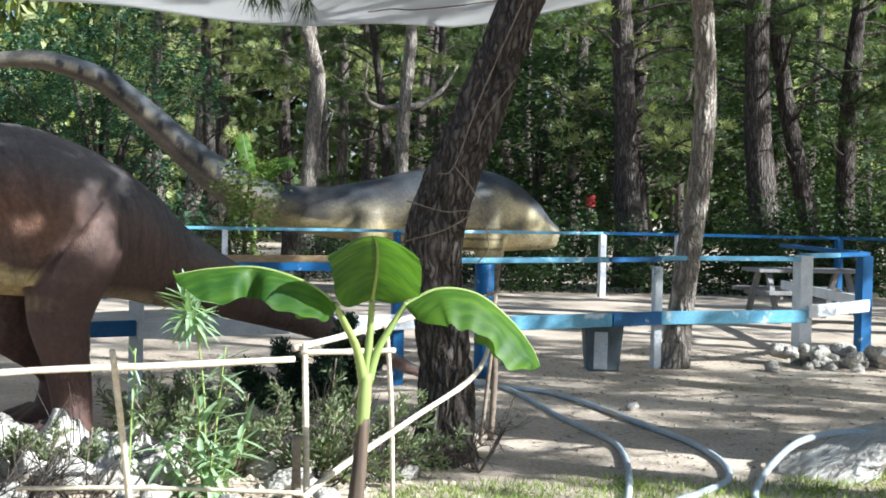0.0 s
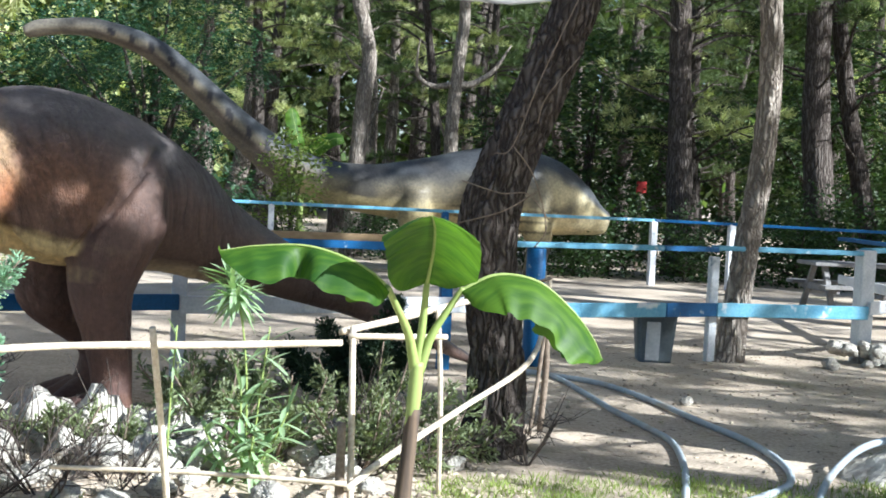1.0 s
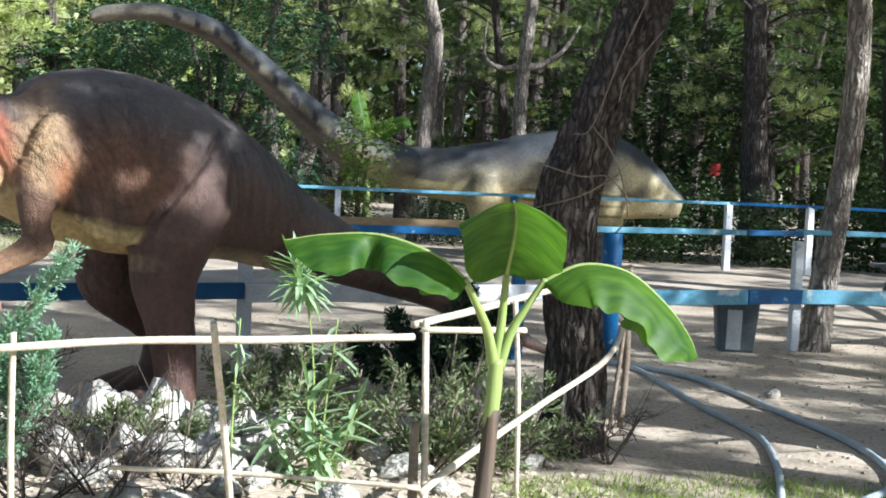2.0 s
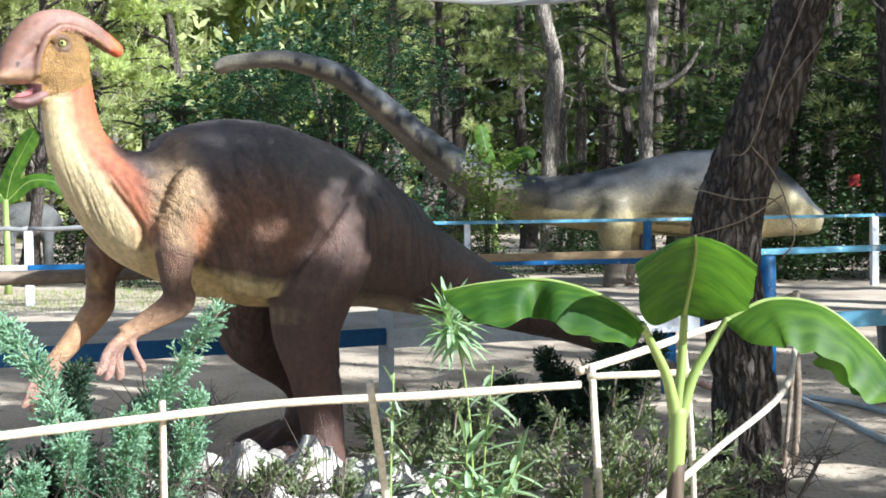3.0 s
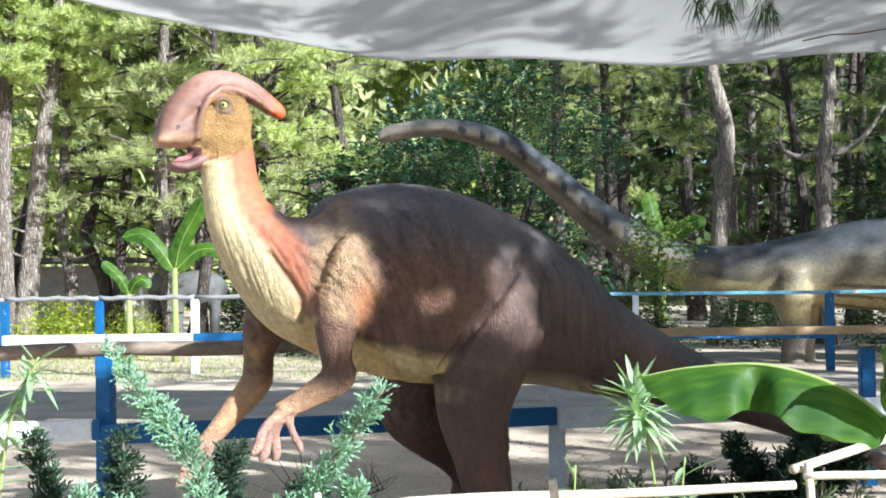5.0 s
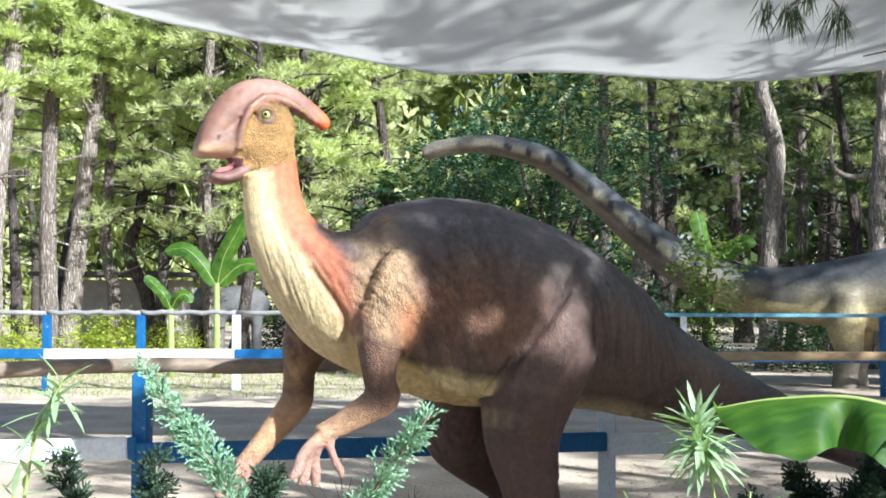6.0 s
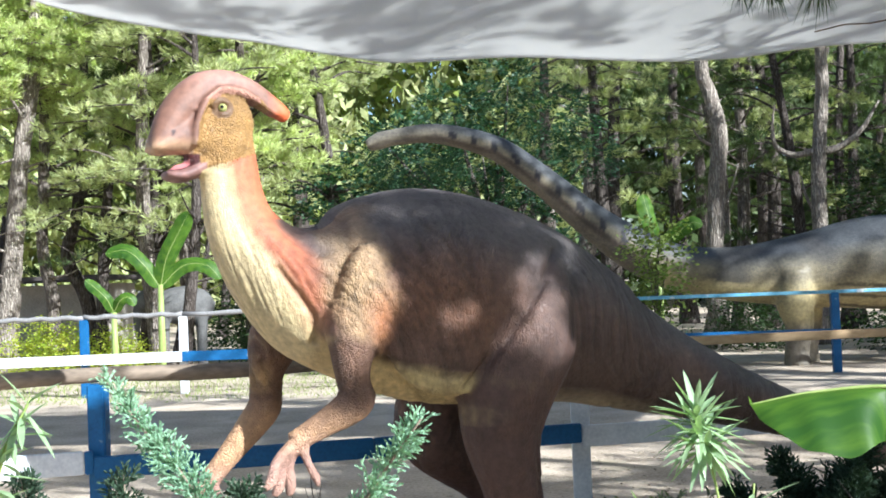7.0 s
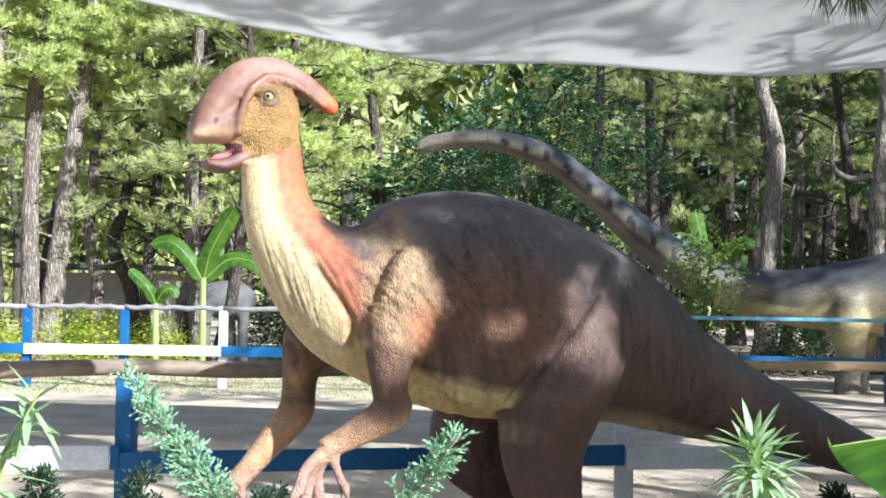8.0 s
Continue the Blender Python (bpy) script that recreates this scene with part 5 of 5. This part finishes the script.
stick(STICKS, [(0.3, 4.05, .26), (0.8, 3.9, .275), (1.2, 3.78, .275), (1.5, 3.69, .27)], .011, "rail", STICK, 12)
stick(STICKS, [(1.50, 3.69, .25), (1.7, 3.9, .33), (2.2, 4.6, .42), (2.75, 5.3, .55), (3.0, 5.8, .75), (3.1, 6.05, .98)], .016, "rail", STICK, 13)
stick(STICKS, [(-.65, 3.45, -.03), (-.66, 3.43, .4), (-.64, 3.42, .84)], .013, "post", STICK, 14)
stick(STICKS, [(-.02, 3.8, -.03), (-.03, 3.78, .4), (-.02, 3.73, .84)], .013, "post", STICK, 15)


def feather(base, d, ln, r):
    """A side twig with forking branchlets: points on it and the way each scale leaf lies."""
    d = d / np.linalg.norm(d)
    m = max(5, int(ln / .009))
    t = np.linspace(.05, 1, m)
    P, W = [np.repeat(base + np.outer(t * ln, d), 2, 0)], [np.tile(d, (2 * m, 1))]
    for u in t[1::2]:
        o = r.normal(size=3)
        o -= d * o.dot(d)
        o = o / np.linalg.norm(o) * .75 + d * .8
        o /= np.linalg.norm(o)
        q = ln * .42 * (1.15 - u) + .012
        k = max(3, int(q / .007))
        P.append(np.repeat(base + d * ln * u + np.outer(np.linspace(.1, 1, k) * q, o), 2, 0))
        W.append(np.tile(o, (2 * k, 1)))
    return np.vstack(P), np.vstack(W)


def juniper(name, label, at, sprays, mat, seed, n=110, size=.017, group="junipers"):
    """A bush of feathery sprays: each is an axis with short side twigs clad in tiny scale leaves."""
    r = np.random.default_rng(seed)
    bush = thing(name, label, "shrub", at, group=group)
    sets = []
    for rows, reach in sprays:
        axis = glide(rows, 10)
        bm = bmesh.new()
        tube(bm, [(*p, .008 * (1 - .8 * i / len(axis)) + .002) for i, p in enumerate(axis)], 6)
        part("stem", bm, TWIG, bush)
        tang = np.gradient(axis, axis=0)
        tang /= np.linalg.norm(tang, axis=1)[:, None]
        for i in range(n):
            u = .12 + .88 * r.random()
            k = min(int(u * (len(axis) - 1)), len(axis) - 1)
            out = r.normal(size=3)
            out -= tang[k] * out.dot(tang[k]) * .6
            out /= np.linalg.norm(out)
            d = out * .75 + tang[k] * .85 + np.array((0, 0, .12))
            ln = reach * (1.08 - .85 * u) * r.uniform(.5, 1.1) + .03
            p, w = feather(axis[k], d, ln, r)
            sets.append(leaves(p, w, size, size * .42, r, .28))
    v, f = joined(sets)
    child("foliage", mesh_of("foliage", v, f, mat), bush)
    return bush


juniper("juniper", "blue-green juniper with upright feathery sprays", (-.35, 4.45, 0), [
    ([(0, 0, .05), (.12, 0, .4), (.18, -.03, .68), (.32, -.05, .9), (.47, -.1, 1.1)], .13), ([(0, 0, .05), (-.15, 0, .5), (-.3, .05, .85), (-.45, .05, 1.05), (-.6, .05, 1.25)], .13),
    ([(0, 0, .05), (.05, -.1, .4), (.1, -.15, .56), (.12, -.2, .7)], .13), ([(0, 0, .05), (.28, -.05, .4), (.34, -.1, .62), (.36, -.1, .74)], .12), ([(0, 0, .05), (-.1, -.1, .4), (-.12, -.15, .58)], .13)], JUNIPER, 71, 190)
juniper("juniper", "broad blue-green juniper clump at the edge of the bed", (-1.0, 4.3, 0), [
    ([(0, 0, .05), (.0, -.02, .4), (.06, -.04, .74)], .2), ([(0, 0, .05), (.12, -.06, .35), (.2, -.08, .7)], .18), ([(0, 0, .05), (-.2, -.05, .35), (-.24, -.06, .66)], .18),
    ([(0, 0, .05), (-.35, -.05, .35), (-.5, -.1, .78)], .17), ([(0, 0, .05), (.3, -.1, .3), (.42, -.12, .5)], .17)], JUNIPER, 72, 130)
juniper("juniper", "juniper in the shade of the statue, its leaves coloured darker for it", (-.95, 5.0, 0), [
    ([(0, 0, .05), (-.1, 0, .4), (-.1, 0, .86)], .24), ([(0, 0, .05), (.3, 0, .4), (.35, 0, .78)], .24), ([(0, 0, .05), (-.35, 0, .4), (-.5, 0, .85)], .22), ([(0, 0, .05), (.55, 0, .3), (.7, -.1, .66)], .22)], JUNIPER_DARK_SHADE, 73, 130, .022)
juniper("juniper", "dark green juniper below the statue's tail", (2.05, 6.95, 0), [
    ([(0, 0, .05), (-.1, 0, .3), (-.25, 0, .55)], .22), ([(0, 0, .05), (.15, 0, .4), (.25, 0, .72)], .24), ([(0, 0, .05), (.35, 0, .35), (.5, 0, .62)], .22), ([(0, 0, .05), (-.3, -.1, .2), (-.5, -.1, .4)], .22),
    ([(0, 0, .05), (.05, -.2, .3), (.1, -.25, .5)], .22)], JUNIPER_DARK_SHADE, 74, 140, .022)
for k, (x, y, s) in enumerate(((1.1, 5.6, .62), (2.2, 5.3, .5), (1.35, 5.15, .6), (1.8, 5.0, .5), (1.9, 5.6, .75), (0.9, 6.5, .5), (1.2, 6.9, .45), (.55, 5.1, .42), (.2, 5.15, .4))):
    juniper("low_shrub", "low straggly green shrub among the stones", (x, y, 0), [
        ([(0, 0, .03), (-.15, 0, .3 * s), (-.3, -.05, .7 * s)], .2), ([(0, 0, .03), (.15, 0, .35 * s), (.25, 0, .8 * s)], .2), ([(0, 0, .03), (.02, -.1, .35 * s), (.05, -.15, .85 * s)], .2), ([(0, 0, .03), (.3, -.05, .2 * s), (.45, -.1, .45 * s)], .18)],
        SCRUB, 80 + k, 15, .026, "low shrubs")


def dry_shrub(at, seed, spread, height):
    """A leafless bush of forking dark twigs."""
    r = np.random.default_rng(seed)
    bush = thing("dry_shrub", "leafless dark twiggy shrub among pale stones", "shrub", at, group="dry shrubs")
    for k in range(9):
        bm = bmesh.new()
        az, ln = r.uniform(0, 6.28), r.uniform(.6, 1.0)
        tip = np.array((math.cos(az) * spread * ln, math.sin(az) * spread * ln, height * r.uniform(.5, 1.0)))
        mid = tip * .5 + r.normal(size=3) * .04
        main = glide([(0, 0, -.02, .007), (*mid, .005), (*tip, .002)], 6)
        tube(bm, main, 5)
        for j in range(8):
            p = main[int(r.integers(4, len(main)))][:3]
            d = r.normal(size=3) * .09 + np.array((0, 0, .05)) + tip * .12
            tube(bm, glide([(*p, .003), (*(p + d * .5 + r.normal(size=3) * .015), .0022), (*(p + d), .001)], 3), 4)
        part("branch", bm, DEAD, bush)


for k, (x, y, w, h) in enumerate(((-.4, 4.45, .42, .6), (-.05, 4.3, .42, .5), (.25, 4.4, .38, .42), (-.2, 4.7, .4, .55), (.15, 4.75, .4, .42), (.55, 4.6, .35, .34), (-.15, 5.2, .4, .4), (1.75, 4.95, .35, .4), (2.2, 5.05, .3, .32), (-.5, 7.0, .35, .4), (2.75, 5.2, .2, .35))):
    dry_shrub((x, y, 0), 120 + k, w, h)


def oleander(name, label, at, whorls, seed, length=.17, width=.022, mat=OLEANDER):
    """Thin canes with whorls of long narrow leaves: rows of cane points, first and last leafy share, leaves."""
    r = np.random.default_rng(seed)
    plant = thing(name, label, "plant", at, group="oleanders")
    for rows, lo, hi, n in whorls:
        axis = glide(rows, 10)
        bm = bmesh.new()
        tube(bm, [(*p, .007 * (1 - .5 * i / len(axis))) for i, p in enumerate(axis)], 7)
        cane = part("cane", bm, BANANA_STEM, plant)
        for i in range(n):
            u = lo + (hi - lo) * i / n
            k = min(int(u * (len(axis) - 1)), len(axis) - 1)
            az = i * 2.4 + r.uniform(-.3, .3)
            el = r.uniform(-1.1, .9) if u < .97 else r.uniform(.3, 1.35)
            d = np.array((math.cos(az) * math.cos(el), math.sin(az) * math.cos(el), math.sin(el)))
            ln = length * r.uniform(.7, 1.15)
            side = np.cross(d, (0, 0, 1.))
            side /= np.linalg.norm(side) + 1e-9
            vs, fs = [], []
            for j, (t, w) in enumerate(((0, .1), (.2, .75), (.5, 1), (.8, .6), (1, .02))):
                c = axis[k] + d * ln * t - np.array((0, 0, .1 * ln * t * t))
                up = np.cross(side, d) * .18 * width * w
                vs += [c - side * width * .5 * w + up, c, c + side * width * .5 * w + up]
                if j:
                    b = 3 * (j - 1)
                    fs += [(b, b + 1, b + 4, b + 3), (b + 1, b + 2, b + 5, b + 4)]
            child("leaf", mesh_of("leaf", vs, fs, mat, True), cane)
    return plant


oleander("oleander", "slender oleander cane with a whorled leafy head", (1.16, 4.83, 0), [([(0, 0, -.02), (0, 0, .4), (-.03, 0, .75), (-.1, 0, 1.05)], .84, 1.0, 95), ([(.03, .02, -.02), (.06, 0, .4), (.1, 0, .78)], .5, 1.0, 16)], 91, .19, .026)
oleander("oleander", "bushy young oleander with narrow bright leaves", (1.15, 4.7, 0), [([(0, 0, -.02), (-.02, 0, .25), (-.03, 0, .5)], .15, 1, 34), ([(0, 0, -.02), (.12, -.02, .2), (.2, -.03, .38)], .15, 1, 30), ([(0, 0, -.02), (-.12, 0, .15), (-.2, 0, .3)], .15, 1, 26), ([(0, 0, -.02), (.02, -.08, .15), (.03, -.12, .28)], .15, 1, 26)], 92, .19, .034)
oleander("oleander", "thin oleander shoot beside the stick fence", (.78, 4.2, 0), [([(0, 0, -.02), (0, 0, .4), (.02, 0, .85)], .4, 1.0, 34)], 93, .1, .013)
oleander("oleander", "drooping oleander with dusty green leaves", (-1.0, 3.55, 0), [([(0, 0, -.02), (.02, 0, .6), (.08, 0, 1.08), (.17, 0, 1.28)], .6, 1.0, 40), ([(0, 0, -.02), (-.1, 0, .6), (-.1, 0, 1.15)], .5, 1.0, 34), ([(0, 0, -.02), (0, -.05, .5), (.05, -.05, 1.0)], .4, 1.0, 40)], 94, .125, .02)


# ---- far plants and small far things ----
def far_banana(at, leaves_rows, stem):
    plant = thing("banana_plant", "tall banana plant beyond the far fence", "plant", at)
    bm = bmesh.new()
    tube(bm, [(0, 0, -.05, .07), (0, 0, stem * .5, .06), (0, 0, stem, .045)], 10)
    part("stem", bm, BANANA_STEM, plant)
    for k, (rows, w) in enumerate(leaves_rows):
        banana_leaf(plant, rows, w * .78, .35, 20 + k, facing=(.3, -1, .45))


far_banana((-5.37, 21.0, 0), [([(0, 0, 1.6), (.15, -.1, 2.1), (.4, -.15, 2.55), (.58, -.2, 2.86)], .4), ([(0, 0, 1.6), (-.25, -.1, 2.0), (-.55, -.1, 2.25), (-.9, -.1, 2.2)], .36), ([(0, 0, 1.6), (.4, 0, 1.95), (.8, 0, 1.95), (1.05, 0, 1.7)], .34)], 1.65)
far_banana((-6.25, 21.2, 0), [([(0, 0, 1.2), (-.1, -.1, 1.45), (-.3, -.1, 1.65), (-.45, -.1, 1.78)], .26), ([(0, 0, 1.2), (.15, -.1, 1.4), (.3, -.1, 1.45), (.4, -.1, 1.3)], .26)], 1.2)
far_banana((3.3, 22.6, 0), [([(0, 0, 1.9), (-.1, -.1, 2.3), (-.2, -.1, 2.7), (-.25, -.1, 2.95)], .4), ([(0, 0, 1.9), (.3, -.1, 2.2), (.6, -.1, 2.4), (.8, -.1, 2.35)], .36), ([(0, 0, 1.9), (-.3, -.1, 2.1), (-.6, -.1, 2.1), (-.8, -.1, 1.9)], .34)], 1.9)


def grey_statue():
    bm = bmesh.new()
    tube(bm, glide([(-.75, 0, 1.35, .12), (-.6, 0, 1.45, .3), (0, 0, 1.45, .46), (.6, 0, 1.4, .42), (.95, 0, 1.3, .2)], 5), 18)
    for x, o in ((-.45, -.25), (-.45, .25), (.6, -.25), (.6, .25)):
        tube(bm, glide([(x, o, 1.3, .2), (x, o, .7, .15), (x, o, 0, .16)], 4), 12)
    tube(bm, glide([(-.6, 0, 1.5, .25), (-.95, 0, 1.6, .27), (-1.15, 0, 1.4, .16), (-1.2, 0, .9, .09), (-1.1, 0, .5, .06)], 5), 14)
    me = fused("grey_animal_statue", bm, .04, 3, GREY_STATUE)
    ob = new("grey_animal_statue", me)
    ob.matrix_basis = pose(-6.0, 24.6, 0, 0, 0, 15)
    ob.scale = (.7, .7, .85)
    tagged(ob, "grey four-legged animal statue standing among the pines", "statue")


grey_statue()


def build_hut():
    hut = thing("hut", "low dark-roofed hut far behind the trees", "hut", (-11.2, 33, 0))
    bm = bmesh.new()
    beam(bm, (-1.4, 0, .9), (1.4, 0, .9), 2.5, 1.8, .02)
    part("wall", bm, BRICKY, hut, smooth=False)
    bm = bmesh.new()
    beam(bm, (-1.8, -.6, 1.95), (1.8, -.6, 1.95), 4.2, .12, .02)
    part("roof", bm, ROOF, hut, smooth=False)


build_hut()


def build_board():
    b = thing("red_board", "small faded red board on a thin post", "sign", (10.6, 23.2, 0))
    bm = bmesh.new()
    beam(bm, (0, 0, -.05), (0, 0, 1.9), .06, .06, .005)
    part("post", bm, TWIG, b, smooth=False)
    bm = bmesh.new()
    beam(bm, (-.11, -.05, 1.78), (.11, -.05, 1.78), .03, .24, .004)
    part("panel", bm, SIGN_RED, b, smooth=False)


build_board()


def build_bench():
    t = thing("picnic_table", "weathered grey timber picnic table beyond the fence", "table", (10.4, 14.3, 0), -8)
    for name, a, b, w, h in (("tabletop", (-.8, 0, .74), (.8, 0, .74), .7, .05), ("seat", (-.8, -.6, .44), (.8, -.6, .44), .26, .05), ("seat", (-.8, .6, .44), (.8, .6, .44), .26, .05)):
        bm = bmesh.new()
        beam(bm, a, b, w, h, .006)
        part(name, bm, PIPE, t, smooth=False)
    for x in (-.6, .6):
        for y in (-.6, .6):
            bm = bmesh.new()
            beam(bm, (x, y, 0), (x, y * .3, .72), .08, .06, .005)
            part("leg", bm, PIPE, t, smooth=False)
        bm = bmesh.new()
        beam(bm, (x, -.7, .40), (x, .7, .40), .05, .09, .005)
        part("brace", bm, PIPE, t, smooth=False)


build_bench()


def build_bin():
    b = thing("bin", "grey plastic bin with a sunlit patch under the rail", "bin", (5.25, 9.42, 0), -12)
    bm = bmesh.new()
    outer = tube(bm, [(0, 0, .0, .155), (0, 0, .03, .165), (0, 0, .40, .20), (0, 0, .405, .215), (0, 0, .44, .218), (0, 0, .44, .2), (0, 0, .05, .15)], 4)
    bmesh.ops.rotate(bm, verts=bm.verts, cent=(0, 0, 0), matrix=Matrix.Rotation(radians(45), 3, "Z"))
    bmesh.ops.scale(bm, verts=bm.verts, vec=(1.32, 1.1, 1.1))
    bmesh.ops.bevel(bm, geom=[e for e in bm.edges if abs(e.verts[0].co.z - e.verts[1].co.z) > .1], offset=.03, segments=3, affect="EDGES")
    part("body", bm, BIN_GREY, b)
    # sunlight on the front of the bin, put in as a pale panel
    bm = bmesh.new()
    beam(bm, (-.035, -.128, .02), (-.035, -.152, .38), .13, .006, .002)
    part("patch", bm, BIN_SUNLIT, b, "pale panel for the sunlit patch", False)


build_bin()


def hose(name, label, rows, r):
    bm = bmesh.new()
    tube(bm, glide([(x, y, rise(x, y) + r * .9 + (z if z else 0), r) for x, y, z in rows], 10), 12)
    ob = thing(name, label, "hose")
    part("pipe", bm, RUBBER, ob)


hose("garden_hose", "grey rubber hose lying across the bare soil", [(3.55, 8.7, 0), (3.7, 8.5, 0), (3.87, 8.2, 0), (3.89, 7.55, 0), (3.88, 6.83, 0), (3.88, 6.2, 0), (3.82, 5.67, 0), (3.6, 5.0, 0), (3.29, 4.3, 0), (3.0, 3.74, 0), (2.69, 3.15, 0), (2.3, 2.3, 0)], .021)
hose("garden_hose", "grey rubber hose bent in a loop over a boulder", [(3.6, 8.55, 0), (3.95, 8.2, 0), (4.17, 7.8, 0), (4.28, 7.15, 0), (4.36, 6.37, 0), (4.35, 5.71, 0), (4.24, 5.08, 0), (4.07, 4.68, 0), (3.74, 4.38, 0), (3.54, 4.24, 0), (3.47, 4.05, 0), (3.6, 3.89, 0), (3.82, 3.92, 0),
     (4.04, 4.32, 0), (4.4, 4.8, .02), (4.7, 4.95, .14), (5.1, 5.0, .17), (5.5, 4.9, .12), (6.2, 4.7, 0)], .021)


# ---- stones ----
ROCKS = [(4.95, 4.86, .55, .32, .105), (0.36, 5.5, .2, .16, .15), (0.66, 5.25, .19, .16, .17), (0.98, 5.6, .2, .17, .15), (0.55, 4.15, .14, .1, .1), (1.60, 4.80, .2, .14, .1), (0.36, 3.95, .08, .06, .05), (0.43, 4.8, .13, .11, .1),
         (0.2, 5.9, .22, .17, .14), (-.25, 6.1, .24, .2, .16), (0.0, 5.5, .19, .15, .13), (-.4, 5.55, .2, .17, .15), (0.72, 5.6, .16, .12, .12), (1.5, 5.1, .13, .1, .09), (2.0, 5.2, .12, .1, .09), (2.3, 5.1, .1, .08, .07), (0.15, 5.15, .14, .12, .11),
         (0.9, 4.6, .12, .1, .08), (0.65, 3.95, .09, .07, .05), (1.05, 4.2, .1, .08, .06), (-.05, 4.85, .15, .12, .1), (-.3, 5.0, .16, .12, .1), (2.35, 5.75, .12, .09, .08), (4.55, 7.1, .06, .05, .04), (3.9, 9.9, .18, .13, .09), (6.6, 13.5, .25, .18, .1), (7.6, 12.8, .2, .16, .1),
         (0.1, 4.5, .1, .08, .07), (0.35, 4.35, .11, .09, .07), (0.75, 4.45, .09, .07, .06), (1.25, 4.35, .08, .07, .06), (1.75, 4.55, .1, .08, .06), (0.55, 5.75, .15, .12, .11), (0.3, 6.5, .2, .15, .12), (0.8, 6.2, .18, .13, .1)]
ROCKS[1:1] = [(0.42, 5.3, .25, .2, .28), (0.78, 5.15, .21, .18, .22), (0.12, 5.4, .21, .17, .22), (0.3, 4.95, .17, .14, .13), (0.0, 4.75, .2, .15, .16), (.5, 4.75, .19, .15, .15), (.72, 4.8, .2, .16, .2), (.2, 4.55, .15, .12, .1), (.95, 4.95, .2, .15, .15)]
shapes = [rock_mesh("rock", (1, 1, 1), k + 1) for k in range(6)]
r = np.random.default_rng(77)
for i in range(38):
    ROCKS.append((7.95 + r.normal() * .4, 9.25 + r.normal() * .28, *(r.uniform(.06, .125) * np.array((1, .8, .7)))))
for i, (x, y, a, b, c) in enumerate(ROCKS):
    if .09 < a < .3 and i < 44:
        a, b, c = a * .72, b * .72, c * .72
    o = new("rock", shapes[i % 6])
    o.matrix_basis = pose(x, y, rise(x, y) + c * .5 + (.10 if i >= 44 and (i % 3 == 0) else 0), r.uniform(-12, 12), r.uniform(-12, 12), r.uniform(0, 360)) @ Matrix.Diagonal((a, b, c, 1))
    tagged(o, "pale limestone boulder lying on the dry soil" if a > .25 else "rough pale limestone rock in a heap" if i >= 44 else "rough pale limestone rock among the plants", "rock", "rocks")


def build_pebbles():
    g = np.random.default_rng(78)
    sets = []
    base = np.array([(1, 0, 0), (-1, 0, 0), (0, 1, 0), (0, -1, 0), (0, 0, 1), (0, 0, -1.)])
    tri = np.array([(0, 2, 4), (2, 1, 4), (1, 3, 4), (3, 0, 4), (2, 0, 5), (1, 2, 5), (3, 1, 5), (0, 3, 5)])
    for i in range(5200):
        bed = i < 2600
        x, y = (g.uniform(-.9, 2.6), g.uniform(3.7, 6.9)) if bed else (g.uniform(0.3, 9), g.uniform(2.0, 11.0))
        s = .008 + .034 * g.random() ** 2.2 if bed else g.uniform(.005, .02)
        k = base * (1 + g.normal(size=(6, 3)) * .25) * s * np.array((1, .85, .6))
        a = g.uniform(0, 6.28)
        rot = np.array(((math.cos(a), -math.sin(a), 0), (math.sin(a), math.cos(a), 0), (0, 0, 1)))
        sets.append((k @ rot.T + np.array((x, y, rise(x, y) + s * .2)), tri))
    v, f = joined(sets)
    tagged(new("pebbles", mesh_of("pebbles", v, f, PEBBLE)), "scattered pale pebbles and gravel on the soil", "pebbles", kind="stuff")


build_pebbles()


def build_grass():
    g = np.random.default_rng(79)
    at = []
    for i in range(5600):
        x, y = g.uniform(0.2, 7.5), g.uniform(1.6, 5.4)
        if noise.noise(Vector((x * .8, y * .8, 2))) + (.35 if y < 4.4 and x < 4 else 0) + (.45 if x > 3.6 and y < 4.7 else 0) < .12:
            continue
        if g.random() > min((y - 1.6) / 1.2, (x - .2) / .7):
            continue
        for k in range(14):
            px, py = x + g.normal() * .05, y + g.normal() * .05
            at.append((px, py, rise(px, py) - .005))
    near = len(at)
    for i in range(9000):
        x, y = g.uniform(-13, -1), g.uniform(17.0, 21.5)
        at.append((x, y, 0))
    at = np.array(at)
    v, f = leaves(at, np.tile(np.array((0., 0, 1.)), (len(at), 1)), .055, .006, g, 1.1)
    v = v.reshape(-1, 4, 3)
    far = v[near:]
    far[:, 1:] = far[:, :1] + (far[:, 1:] - far[:, :1]) * 1.6
    v = v.reshape(-1, 3)
    tagged(new("grass", mesh_of("grass", v, f, GRASS)), "thin dry grass growing in patches", "grass", kind="stuff")
    # fallen twigs and needles
    n = 2600
    at = np.stack([g.uniform(0, 8, n), g.uniform(2, 11, n), np.zeros(n)], 1)
    at[:, 2] = [rise(a[0], a[1]) + .004 for a in at]
    w = g.normal(size=(n, 3)) * np.array((1, 1, .02))
    v, f = leaves(at, w, .09, .005, g, .02)
    tagged(new("pine_litter", mesh_of("pine_litter", v, f, TWIG)), "fallen dry pine needles and twigs", "litter", kind="stuff")


build_grass()
